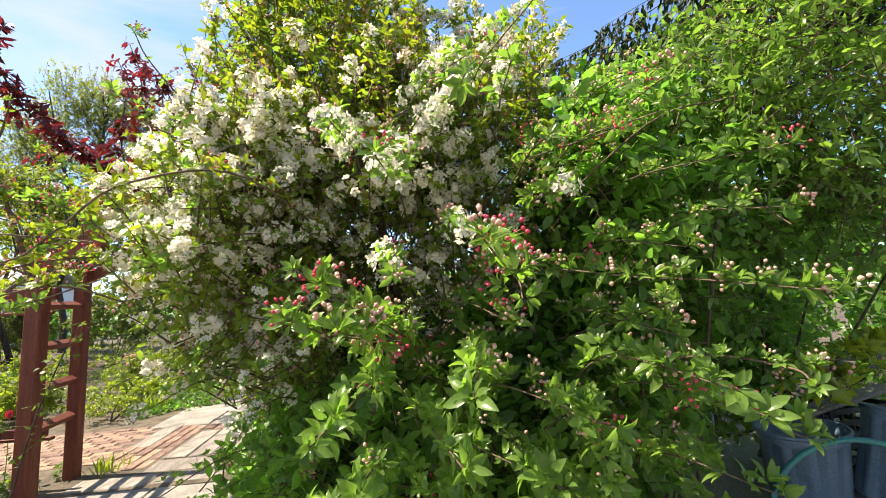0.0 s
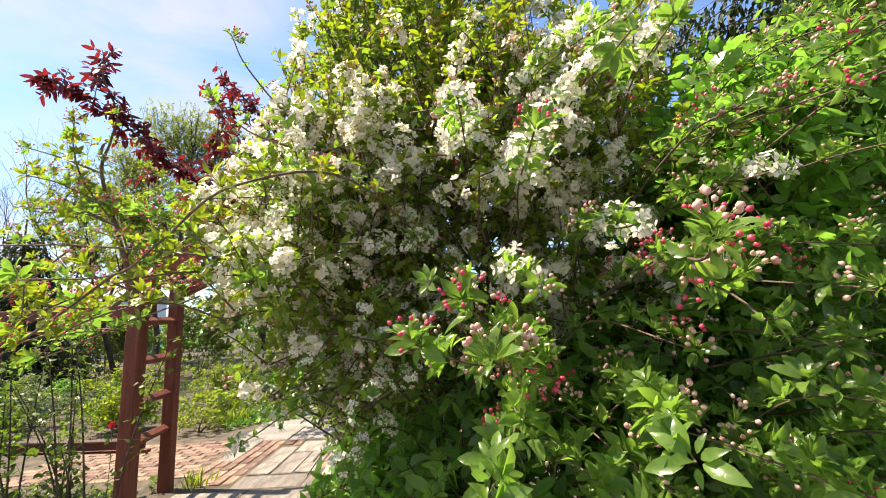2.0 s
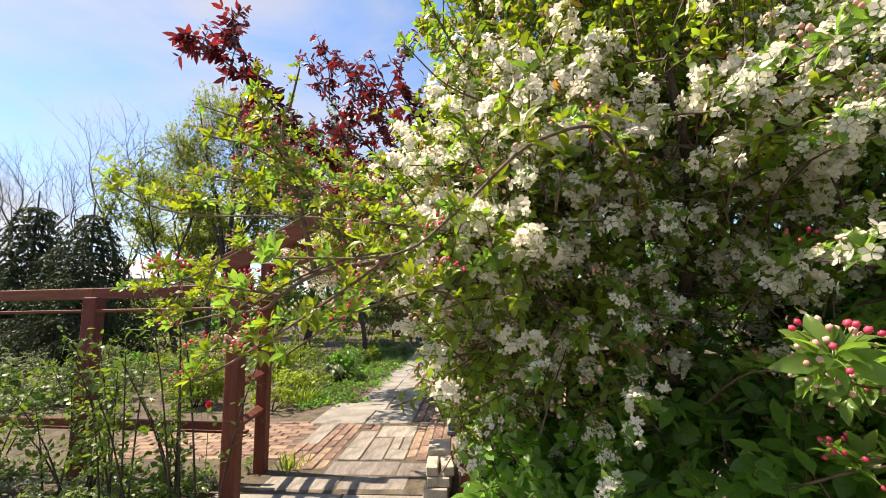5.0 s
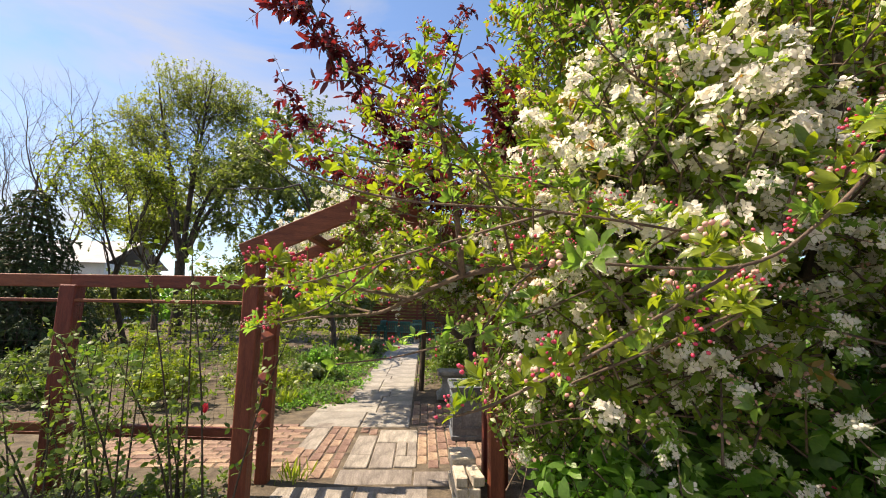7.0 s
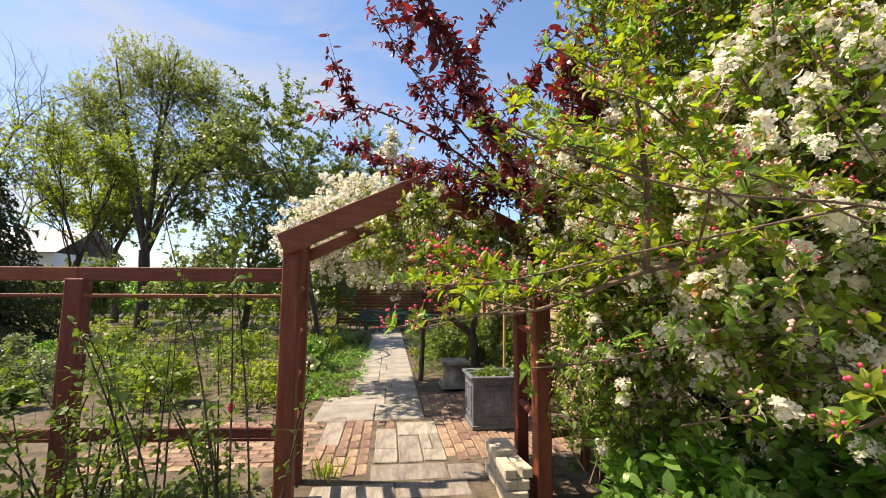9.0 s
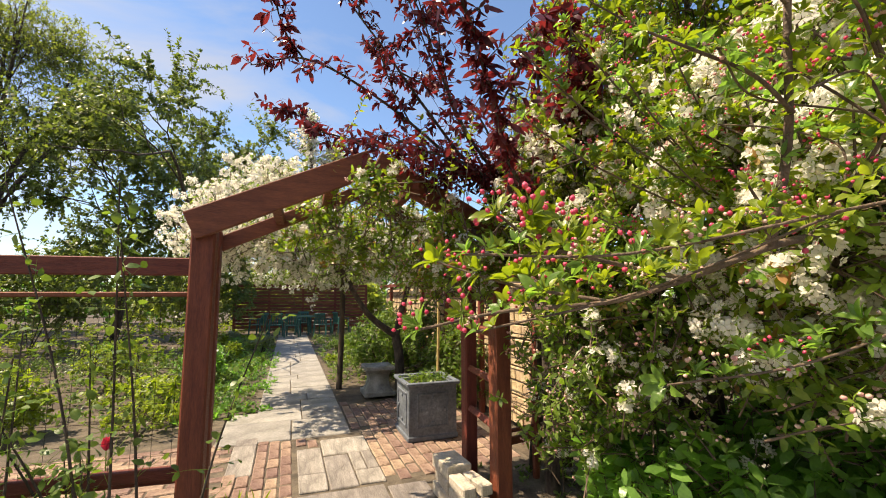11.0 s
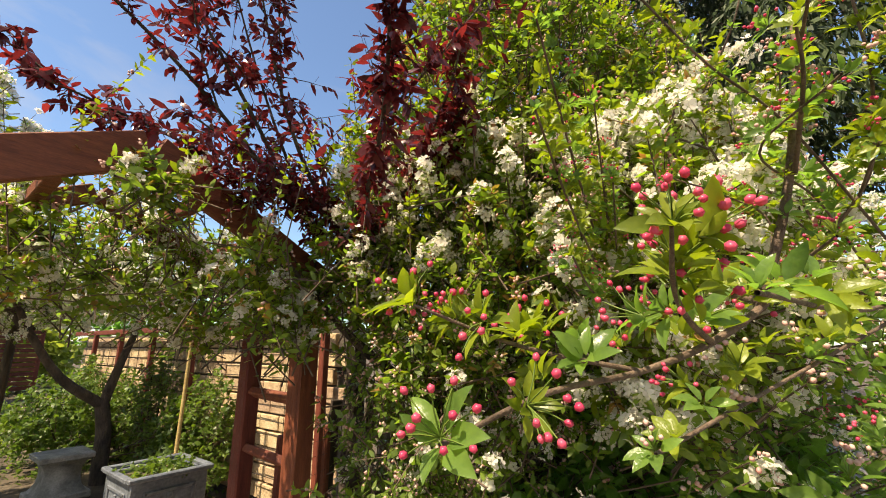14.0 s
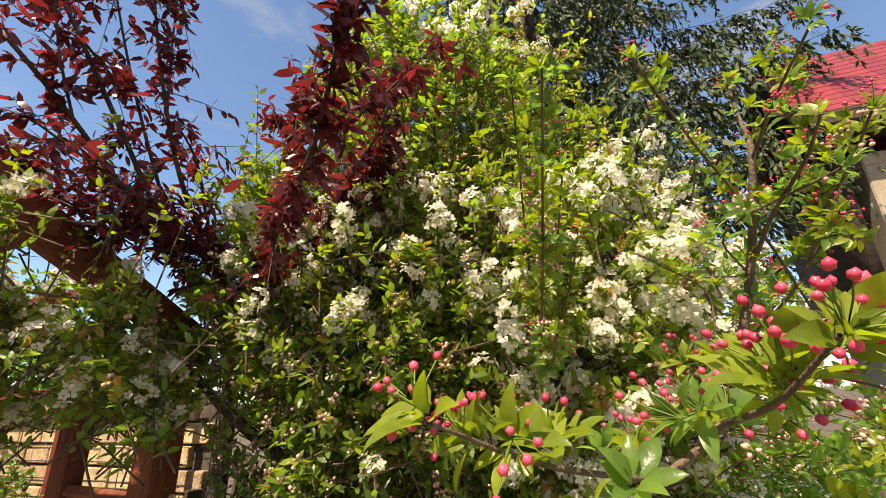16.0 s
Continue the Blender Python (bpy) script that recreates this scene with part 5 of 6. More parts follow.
def plum():
    """Purple-leaved plum whose long shoots arch over the gate."""
    rng = np.random.default_rng(21)
    t = thing("purple_plum_tree", "purple-leaved plum with long dark red shoots over the arch", "tree", (1.5, 0.35, 0))
    part("trunk", tube([(smooth_line([(1.5, 0.35, -0.05), (1.48, 0.33, 0.8), (1.42, 0.25, 1.5), (1.3, 0.15, 2.0)]), 0.065, 0.04)], 10), M_BARK, t)
    shoots = [[(1.3, 0.15, 2.0), (0.9, -0.4, 2.12), (0.52, -0.8, 2.22), (0.3, -1.1, 2.33), (0.1, -1.32, 2.48), (-0.12, -1.54, 2.7), (-0.28, -1.8, 2.8)],
              [(1.3, 0.15, 2.0), (0.7, 0.0, 2.4), (0.3, -0.12, 2.75), (0.0, -0.15, 3.1), (-0.25, -0.1, 3.45), (-0.43, -0.04, 3.82)],
              [(1.0, 0.1, 2.2), (0.5, 0.0, 2.5), (0.0, -0.15, 2.75), (-0.45, -0.3, 2.86), (-0.75, -0.4, 2.72)],
              [(1.3, 0.15, 2.0), (0.8, 0.1, 2.35), (0.3, 0.1, 2.5), (-0.2, 0.15, 2.6), (-0.42, 0.15, 2.62)]]
    shoots += [[(1.3, 0.15, 2.0), (1.0, -0.5, 2.3), (0.72, -1.05, 2.62), (0.62, -1.22, 2.8)],
              [(1.1, -0.1, 2.15), (0.95, -0.45, 2.6), (0.9, -0.5, 3.0), (0.88, -0.55, 3.2)],
              [(1.2, 0.3, 2.1), (0.8, 0.2, 2.6), (0.45, 0.15, 3.2), (0.16, 0.11, 3.85)],
              [(1.0, 0.0, 2.25), (0.55, -0.2, 2.6), (0.3, -0.3, 3.0), (0.15, -0.35, 3.4)]]
    shoots += [[(1.25, 0.1, 2.05), (0.9, -0.1, 2.25), (0.55, -0.2, 2.38), (0.2, -0.3, 2.42), (-0.05, -0.32, 2.48)],
              [(1.25, 0.0, 2.1), (1.05, -0.5, 2.4), (0.92, -0.85, 2.55), (0.85, -1.05, 2.6)],
              [(1.2, 0.1, 2.1), (0.9, 0.0, 2.5), (0.7, -0.1, 2.75), (0.45, -0.25, 2.8)]]
    for sh in list(shoots[:8]):
        line = smooth_line(sh, 8)
        for k in range(2):
            i = int(rng.integers(len(line) // 3, len(line) - 4))
            a = np.array(line[i])
            go = unit(line[i + 2] - line[i] + 1e-6) * 0.5 + rng.normal(size=3) * 0.55 + np.array([0, 0, 0.45])
            go = unit(go) * rng.uniform(0.3, 0.7)
            shoots.append([tuple(a), tuple(a + go * 0.5 + rng.normal(size=3) * 0.03), tuple(a + go)])
    ps, ds, ls = [], [], []
    for n_s, sh in enumerate(shoots):
        line = smooth_line(sh, 8)
        part("shoot", tube([(line, 0.014 if n_s < 11 else 0.006, 0.003)], 7), M_BARK, t)
        dl = unit(np.gradient(line, axis=0))
        for i in range(3, len(line)):
            for k in range(3 if n_s == 0 else (2 if i % 3 == 0 or n_s in (4, 9) else 1)):
                p = line[i] + (line[max(i - 1, 0)] - line[i]) * rng.uniform()
                ps.append(p)
                ds.append(unit(dl[i] * 0.6 + rng.normal(size=3) * 0.7 + np.array([0, 0, 0.2])))
                ls.append(rng.uniform(0.03, 0.12) if rng.uniform() > 0.1 else rng.uniform(0.2, 0.34))
    b_s, b_d, b_l = crown_twigs(rng, [((0.55, -0.05, 2.42), (0.5, 0.25, 0.16), 4), ((0.95, -0.2, 2.3), (0.35, 0.35, 0.25), 2), ((0.0, 0.1, 2.6), (0.5, 0.25, 0.14), 1.4), ((0.85, -0.75, 2.5), (0.22, 0.3, 0.22), 1.2)], 230, 0.2, 0.2, 0.5)
    ps, ds, ls = np.concatenate([np.array(ps), b_s]), np.concatenate([np.array(ds), b_d]), np.concatenate([np.array(ls), b_l])
    tagged(part("twig_mass", twig_mesh(ps, ds, ls, 0.003), M_BARK, t), kind="stuff")
    tagged(part("foliage", leaf_spray(rng, ps, ds, ls, 8, 0.057, 0.36, hang_down=0.5, flat=0.3), M_PLUM, t, "glossy dark red leaves"), kind="stuff")


def white_crab():
    """Smaller blossoming tree beyond the arch, its limb leaning over the path."""
    rng = np.random.default_rng(41)
    t = thing("crab_apple_tree", "slanting crab apple in full white blossom beyond the arch", "tree", (1.3, 4.5, 0))
    limbs = [[(1.3, 4.5, -0.05), (1.28, 4.5, 0.5), (1.22, 4.5, 0.85)], [(1.22, 4.5, 0.85), (0.75, 4.4, 1.2), (0.4, 4.3, 1.7), (0.1, 4.2, 2.2), (-0.5, 4.1, 2.6)],
             [(1.22, 4.5, 0.85), (1.35, 4.5, 1.4), (1.5, 4.6, 1.9), (1.4, 4.6, 2.5)], [(0.4, 4.3, 1.7), (0.0, 4.6, 2.3), (-0.3, 4.8, 2.9)],
             [(0.1, 4.2, 2.2), (-0.2, 4.25, 3.0), (-0.3, 4.3, 4.4)], [(0.0, 4.6, 2.3), (0.1, 4.5, 3.0), (0.15, 4.4, 4.0)]]
    part("trunk", tube([(smooth_line(limbs[0]), 0.085, 0.075)], 10), M_BARK, t)
    for l in limbs[1:]:
        part("limb", tube([(smooth_line(l), 0.062, 0.015)], 8), M_BARK, t)
    blobs = [((-1.0, 3.1, 2.55), (1.0, 0.8, 0.55), 2.5), ((-0.7, 4.2, 2.75), (1.5, 1.1, 0.85), 6), ((0.6, 4.3, 2.35), (1.2, 1.0, 0.6), 4), ((-1.5, 4.4, 2.4), (0.8, 0.8, 0.65), 2), ((1.5, 4.6, 2.4), (0.8, 0.8, 0.7), 2), ((-0.1, 4.4, 3.4), (0.5, 0.5, 0.6), 1), ((-0.1, 4.7, 2.1), (1.3, 0.8, 0.5), 3), ((-0.8, 4.3, 3.3), (0.75, 0.7, 0.55), 2.6), ((-0.3, 4.3, 4.2), (0.18, 0.18, 0.55), 0.6), ((0.15, 4.4, 3.8), (0.26, 0.26, 0.5), 0.6), ((-1.35, 4.3, 2.95), (0.5, 0.5, 0.4), 1)]
    s, d, ln = crown_twigs(rng, blobs, 2200, 0.38, 0.35, 0.4)
    tagged(part("twig_mass", twig_mesh(s, d, ln, 0.006), M_TWIG, t), kind="stuff")
    tagged(part("foliage", leaf_spray(rng, s, d, ln, 6, 0.05), M_LEAF, t), kind="stuff")
    fl = (lump(s, np.array([2.4, 0.1, 1.0]), 1.6) + rng.normal(size=len(s)) * 0.4 - 0.1 * (s[:, 0] - 0.2)) > -0.6
    c, f = clusters(rng, s[fl], d[fl], ln[fl], 3, 5, 0.05)
    tagged(part("blossom", petals(c, f, np.full(len(c), 0.057), rng), M_PETAL, t, "dense white blossom"), kind="stuff")


def shrub(name, label, base, blobs, n, size, mat, twig=0.3, per=14, seed=1, low=-0.6, up=0.3, ratio=0.5, stems=5):
    rng = np.random.default_rng(seed)
    t = thing(name, label, "shrub", (base[0], base[1], 0))
    lines = []
    for k in range(stems):
        c, r, _ = blobs[k % len(blobs)]
        top = np.array(c) + rng.normal(size=3) * np.array(r) * 0.35
        part("stem", tube([(smooth_line([(base[0] + rng.normal() * 0.06, base[1] + rng.normal() * 0.06, -0.05), (np.array(base) * 0.6 + top * 0.4) * np.array([1, 1, 0.8]), top], 4), 0.018, 0.005)], 6), M_BARK, t)
    s, d, ln = crown_twigs(rng, blobs, n, twig, 0.45, up, low)
    ok = s[:, 2] > 0.02
    s, d, ln = s[ok], d[ok], ln[ok]
    tagged(part("twig_mass", twig_mesh(s, d, ln, 0.004), M_TWIG, t), kind="stuff")
    tagged(part("foliage", leaf_spray(rng, s, d, ln, per, size, ratio), mat, t), kind="stuff")
    return t


def rose_bush(x, y, n, height, seed, label):
    """Thorny bush of long thin canes with sparse leaves."""
    rng = np.random.default_rng(seed)
    t = thing("rose_bush", label, "rose bush", (x, y, 0), "roses along the fence")
    ps, ds, ls = [], [], []
    for k in range(n):
        a, reach, h = rng.uniform(0, 6.28), rng.uniform(0.15, 0.65), height * rng.uniform(0.55, 1.1)
        p0 = np.array([x + rng.normal() * 0.07, y + rng.normal() * 0.05, -0.04])
        top = p0 + np.array([math.cos(a) * reach, math.sin(a) * reach * 0.5, h])
        line = smooth_line([p0, p0 * 0.6 + top * 0.4 + np.array([0, 0, 0.12 * h]), top], 8)
        part("cane", tube([(line, 0.009, 0.003)], 5), M_BARK, t)
        dl = unit(np.gradient(line, axis=0))
        for i in range(4, len(line)):
            for j in range(2):
                ps.append(line[i])
                ds.append(unit(dl[i] * 0.5 + rng.normal(size=3) * 0.8))
                ls.append(rng.uniform(0.06, 0.22))
    ps, ds, ls = np.array(ps), np.array(ds), np.array(ls)
    tagged(part("shoot_mass", twig_mesh(ps, ds, ls, 0.002), M_STEM, t), kind="stuff")
    tagged(part("foliage", leaf_spray(rng, ps, ds, ls, 2, 0.05, 0.62), M_LEAF_BED, t), kind="stuff")


def ground_cover(name, label, x0, x1, y0, y1, n, height, size, mat, seed, skip=None):
    """Low plants over a bed, uneven in height."""
    rng = np.random.default_rng(seed)
    p = np.stack([rng.uniform(x0, x1, n), rng.uniform(y0, y1, n), np.full(n, -0.035)], 1)
    dense = lump(p, rng.uniform(0, 6, 3), 2.2) + rng.normal(size=n) * 0.35
    ok = dense > -0.25
    if skip:
        ok &= ~skip(p[:, 0], p[:, 1])
    p, dense = p[ok], dense[ok]
    d = unit(rng.normal(size=p.shape) * 0.45 + np.array([0, 0, 1.0]))
    ln = height * np.clip(0.5 + dense * 0.5 + rng.uniform(0, 0.4, len(p)), 0.2, 1.6)
    t = thing(name, label, "plants", ((x0 + x1) / 2, (y0 + y1) / 2, 0), kind="stuff")
    part("stalk_mass", twig_mesh(p, d, ln, 0.0025), M_STEM, t)
    part("foliage", leaf_spray(rng, p, d, ln, 9, size), mat, t)


def tuft(name, label, x, y, n, h, spread, mat, seed, width=0.05):
    """A clump of long blades."""
    rng = np.random.default_rng(seed)
    p = np.stack([x + rng.normal(size=n) * spread * 0.35, y + rng.normal(size=n) * spread * 0.35, np.full(n, -0.035)], 1)
    ax = unit(np.stack([p[:, 0] - x, p[:, 1] - y, np.full(n, 0.0)], 1) * 1.2 + rng.normal(size=(n, 3)) * 0.15 + np.array([0, 0, 1.0]))
    t = thing(name, label, "plant", (x, y, 0))
    L = h * rng.uniform(0.6, 1.2, n)
    tagged(part("blade_mass", leaves(p, ax, unit(rng.normal(size=(n, 3))), L, L * width * 2, 0.15, 0.25, True), mat, t), kind="stuff")
    return t


# ---- far trees ----
def tree(name, label, x, y, height, mat, seed, leaf=0.16, per=14, kids=3, depth=4, spread=0.62, up=0.16, r=0.16, first=0.3, bark=None, shrink=0.74, twig=0.85):
    rng = np.random.default_rng(seed)
    t = thing(name, label, "tree", (x, y, 0))
    lines, tips = grow(rng, (x, y, -0.2), (rng.normal() * 0.04, rng.normal() * 0.04, 1.0), height * first, r, depth, kids, spread, up, shrink)
    lines = lines[:1] + sorted(lines[1:], key=lambda q: -q[1])
    part("trunk", tube(lines[:1], 10), bark or M_BARK, t)
    for l in lines[1:1 + kids]:
        part("limb", tube([l], 7), bark or M_BARK, t)
    tagged(part("branch_mass", tube(lines[1 + kids:], 5), bark or M_BARK, t), kind="stuff")
    if mat:
        p = np.array([a for a, b in tips])
        d = unit(np.array([b for a, b in tips]))
        p, d = np.repeat(p, 6, 0), np.repeat(d, 6, 0)
        d = unit(d + rng.normal(size=d.shape) * 0.8)
        ln = twig * rng.uniform(0.4, 1.4, len(p))
        tagged(part("twig_mass", twig_mesh(p, d, ln, 0.008), bark or M_BARK, t), kind="stuff")
        tagged(part("crown", leaf_spray(rng, p, d, ln, per, leaf, 0.55, s_from=0.05), mat, t), kind="stuff")
    return t


def broad_tree():
    """The tall tree beyond the fence: several stems from a low fork under a high rounded crown."""
    rng = np.random.default_rng(91)
    x, y = -10.9, 16.6
    t = thing("tree", "tall broad tree in thin fresh leaf", "tree", (x, y, 0))
    part("trunk", tube([(smooth_line([(x, y, -0.2), (x + 0.05, y, 1.6), (x - 0.05, y, 3.4)]), 0.26, 0.2)], 12), M_BARK, t)
    fine = []
    for dx, dy, top in ((-2.6, 0.3, 9.6), (-1.3, -0.9, 11.6), (-0.2, 0.8, 12.8), (1.0, -0.6, 12.4), (2.3, 0.5, 10.8), (3.0, -0.4, 8.6)):
        line = smooth_line([(x, y, 3.2), (x + dx * 0.3, y + dy * 0.4, 3.2 + (top - 3.2) * 0.38), (x + dx * 0.7, y + dy * 0.8, 3.2 + (top - 3.2) * 0.72), (x + dx, y + dy, top)], 5)
        part("limb", tube([(line, 0.13, 0.02)], 8), M_BARK, t)
        for k in range(5, len(line) - 4, 2):
            for j in range(2):
                grow(rng, line[k], unit(np.array([dx * 0.2, dy * 0.2, 0.8]) + rng.normal(size=3) * 0.7), 0.9, 0.035, 2, 3, 0.6, 0.2, 0.75, fine)
    tagged(part("branch_mass", tube(fine, 4), M_BARK, t), kind="stuff")
    blobs = [((x - 0.3, y, 11.6), (2.3, 1.8, 1.9), 4), ((x - 2.5, y, 10.0), (1.9, 1.6, 1.8), 3), ((x + 1.9, y, 10.9), (2.0, 1.6, 1.8), 3), ((x - 3.5, y, 8.0), (1.4, 1.3, 1.6), 1.6),
             ((x + 3.2, y, 9.0), (1.6, 1.3, 1.8), 2), ((x - 0.8, y - 0.6, 8.8), (2.2, 1.6, 1.7), 1.8), ((x + 1.6, y - 0.4, 8.0), (1.8, 1.4, 1.5), 1.3)]
    s, d, ln = crown_twigs(rng, blobs, 3300, 0.7, 0.15, 0.8)
    tagged(part("twig_mass", twig_mesh(s, d, ln, 0.008), M_BARK, t), kind="stuff")
    tagged(part("crown", leaf_spray(rng, s, d, ln, 11, 0.095, 0.48), M_LEAF_OLIVE, t), kind="stuff")


def spruce(x, y, height, reach, seed, label, whorls=34, low=1.0, dens=26, needle=0.11, per=16, sparse=99.0, widest=99.0, fall=0.55, strand=(0.2, 0.6), loose=0.5):
    rng = np.random.default_rng(seed)
    t = thing("spruce", label, "tree", (x, y, 0))
    part("trunk", tube([(smooth_line([(x, y, -0.2), (x + 0.03, y, height * 0.5), (x, y + 0.02, height)]), height * 0.018, 0.02)], 10), M_BARK, t)
    lines, p, ax, ln = [], [], [], []
    for w in range(whorls):
        z = low + (height - low - 0.3) * (w / whorls) ** 1.35
        R = min(reach * (1 - (z - low * 0.5) / height) ** 0.85, widest) * rng.uniform(0.82, 1.12)
        for k in range(7):
            a = 6.283 * (k + rng.uniform(-0.3, 0.3)) / 7 + w * 1.7
            out = np.array([math.cos(a), math.sin(a), 0])
            pts = np.array([np.array([x, y, z]) + out * R * s + np.array([0, 0, R * (0.10 * s - 0.42 * s ** 1.6 + 0.16 * s ** 4)]) for s in np.linspace(0, 1, 6)])
            lines.append((pts, 0.02, 0.004))
            m = int(dens * R * (0.35 if z > sparse else 1.0))
            s = rng.uniform(0.15, 1.0, m) * 4.999
            i = s.astype(int)
            q = pts[i] + (pts[i + 1] - pts[i]) * (s - i)[:, None]
            side = np.cross(out, [0, 0, 1.0])
            p.append(q)
            ax.append(unit(out * 0.55 + side * rng.choice((-1, 1), m)[:, None] * rng.uniform(0.1, 1.0, m)[:, None] + np.array([0, 0, -fall]) + rng.normal(size=(m, 3)) * 0.2))
            ln.append(rng.uniform(*strand, m) * (0.5 + 0.5 * R / reach))
    tagged(part("bough_mass", tube(lines, 4), M_BARK, t), kind="stuff")
    p, ax, ln = np.concatenate(p), np.concatenate(ax), np.concatenate(ln)
    tagged(part("twig_mass", twig_mesh(p[::4], ax[::4], ln[::4], 0.004, 0.3), M_NEEDLE, t), kind="stuff")
    tagged(part("needle_mass", needles(rng, p, ax, ln, per, needle, 0.38, 0.3, loose), M_NEEDLE, t), kind="stuff")


# ---- placing ----
planter()
pedestal()
block_stack()
round_post("pole", "dark weathered round pole beside the path", (0.33, 4.88, -0.05), (0.36, 4.86, 1.78), 0.05, M_DARK_WOOD, "pole")
round_post("cane", "yellow bamboo cane standing by the planter", (1.25, 2.44, 0.0), (1.28, 2.46, 1.97), 0.018, M_CANE, "cane")
leaning_boards()
crab_apple()
bud_sprays()
plum()
white_crab()
shrub("shrub", "dense green shrub with oval leaves under the blossom", (2.2, -1.5, 0), [((2.1, -1.6, 0.6), (0.95, 0.85, 0.8), 5), ((1.35, -1.0, 0.45), (0.5, 0.7, 0.55), 2), ((2.85, -1.75, 0.8), (0.7, 0.62, 0.9), 5)], 1900, 0.082, M_LEAF_DARK, 0.28, 10, 51)
shrub("shrub", "tall leafy green shrub beside the blossom", (3.7, -1.5, 0), [((3.75, -1.35, 2.0), (0.95, 0.9, 1.2), 6), ((3.1, -1.9, 1.9), (0.5, 0.5, 0.9), 2.5), ((4.6, -0.6, 1.6), (0.9, 0.8, 1.3), 3)], 1500, 0.078, M_LEAF_DARK, 0.34, 12, 52, -1, 0.2)
rose_bush(-1.75, -0.2, 7, 1.35, 61, "thorny rose bush with small fresh leaves by the fence")
rose_bush(-1.35, 0.0, 6, 1.2, 62, "thorny rose bush with small fresh leaves by the fence")
rose_bush(-1.2, -0.16, 4, 1.95, 65, "tall rose canes climbing the arch post")
rose_bush(-2.2, 0.15, 5, 1.4, 66, "thorny rose bush with small fresh leaves by the fence")
rose_bush(-2.5, 0.1, 7, 1.2, 63, "thorny rose bush with small fresh leaves by the fence")
rose_bush(-3.4, 0.25, 9, 1.2, 64, "thorny rose bush with small fresh leaves by the fence")
ground_cover("weeds", "low green weeds on the soil before the fence", -6.0, -1.1, -1.6, 0.7, 2600, 0.2, 0.05, M_LEAF_BED, 71)
ground_cover("weeds", "low silvery green weeds before the fence", -4.5, -1.05, -1.3, 0.4, 800, 0.22, 0.045, M_LEAF_GREYGREEN, 78)
ground_cover("weeds", "low green weeds round the arch posts", 0.8, 2.6, -2.2, 1.0, 420, 0.13, 0.04, M_LEAF_BED, 72)
ground_cover("bed_plants", "low leafy perennials in the bed beside the path", -2.4, -0.95, 3.6, 14.0, 1300, 0.22, 0.055, M_LEAF_BED, 73)
ground_cover("bed_plants", "low leafy perennials along the wall side of the path", 0.3, 2.0, 5.0, 14.0, 700, 0.25, 0.06, M_LEAF_BED, 74)
ground_cover("bed_plants", "low mixed plants over the wide bed behind the fence", -9.0, -1.2, 3.9, 10.0, 1500, 0.2, 0.06, M_LEAF_BED, 75)
ground_cover("bed_plants", "leafy green edging plants beside the path", -1.75, -0.72, 3.1, 9.5, 800, 0.2, 0.06, M_LEAF_DARK, 76)
for k, (x, y, h) in enumerate(((1.78, 3.0, 1.3), (1.72, 4.3, 1.5), (1.8, 5.6, 1.2), (1.75, 7.2, 1.4))):
    shrub("wall_shrub", "loose leafy shrub growing up the block wall", (x, y, 0), [((x, y, h * 0.5), (0.26, 0.65, h * 0.55), 1)], 260, 0.06, M_LEAF_BED, 0.3, 10, 160 + k, -1, 0.5)
bed_rng = random.Random(44)
CLUMP_MATS = (M_LEAF_BED, M_LEAF_DARK, M_LEAF_GREYGREEN, M_LEAF_SPRING)
for k in range(60):
    x, y = (bed_rng.uniform(-2.2, -1.1), bed_rng.uniform(3.9, 13.5)) if k < 14 else ((bed_rng.uniform(0.45, 1.7), bed_rng.uniform(6.5, 13.5)) if k < 20 else (bed_rng.uniform(-8.0, -1.8), bed_rng.uniform(3.0, 8.5)))
    h, w = bed_rng.uniform(0.25, 0.85) * (1 if k >= 20 else 0.7), bed_rng.uniform(0.25, 0.65) * (1 if k >= 20 else 0.6)
    kind_k = bed_rng.randrange(4)
    shrub("perennial", ("leafy green perennial clump in the bed", "dark green perennial clump in the bed", "silvery grey-green perennial clump in the bed", "fresh yellow-green perennial clump in the bed")[kind_k], (x, y, 0),
          [((x, y, h * 0.5), (w, w, h * 0.55), 1)], 120, bed_rng.uniform(0.04, 0.075), CLUMP_MATS[kind_k], 0.16, 11, 200 + k, -0.3, 0.5, stems=3)
ground_cover("grass", "rough spring grass beyond the beds", -24.0, -2.0, 10.0, 26.0, 1700, 0.25, 0.12, M_LEAF_SPRING, 77)
shrub("shrub", "rounded bright green clump behind the fence", (-3.45, 3.4, 0), [((-3.45, 3.4, 0.35), (0.55, 0.45, 0.45), 1)], 260, 0.06, M_LEAF_SPRING, 0.22, 12, 53)
shrub("shrub", "leafy green shrub between the pole and the wall", (1.3, 5.9, 0), [((1.2, 5.9, 0.55), (0.75, 0.8, 0.65), 3), ((1.7, 3.4, 0.5), (0.3, 0.5, 0.6), 1)], 620, 0.07, M_LEAF_BED, 0.28, 12, 54)
tuft("iris_clump", "clump of green blade leaves at the edge of the bricks", -1.75, 3.5, 60, 0.28, 0.3, M_LEAF_SPRING, 81)
tuft("iris_clump", "clump of green blade leaves by the arch post", -0.8, 0.75, 40, 0.16, 0.2, M_LEAF_SPRING, 82)
broad_tree()
tree("tree", "slender pale green tree before the tall one", -9.4, 11.4, 8.6, M_LEAF_SPRING, 92, 0.085, 9, 3, 4, 0.42, 0.24, 0.1)
tree("tree", "spreading tree with dull olive leaves", -6.2, 15.0, 11.2, M_LEAF_DULL, 93, 0.115, 38, 3, 4, 0.75, 0.02, 0.15, twig=1.25)
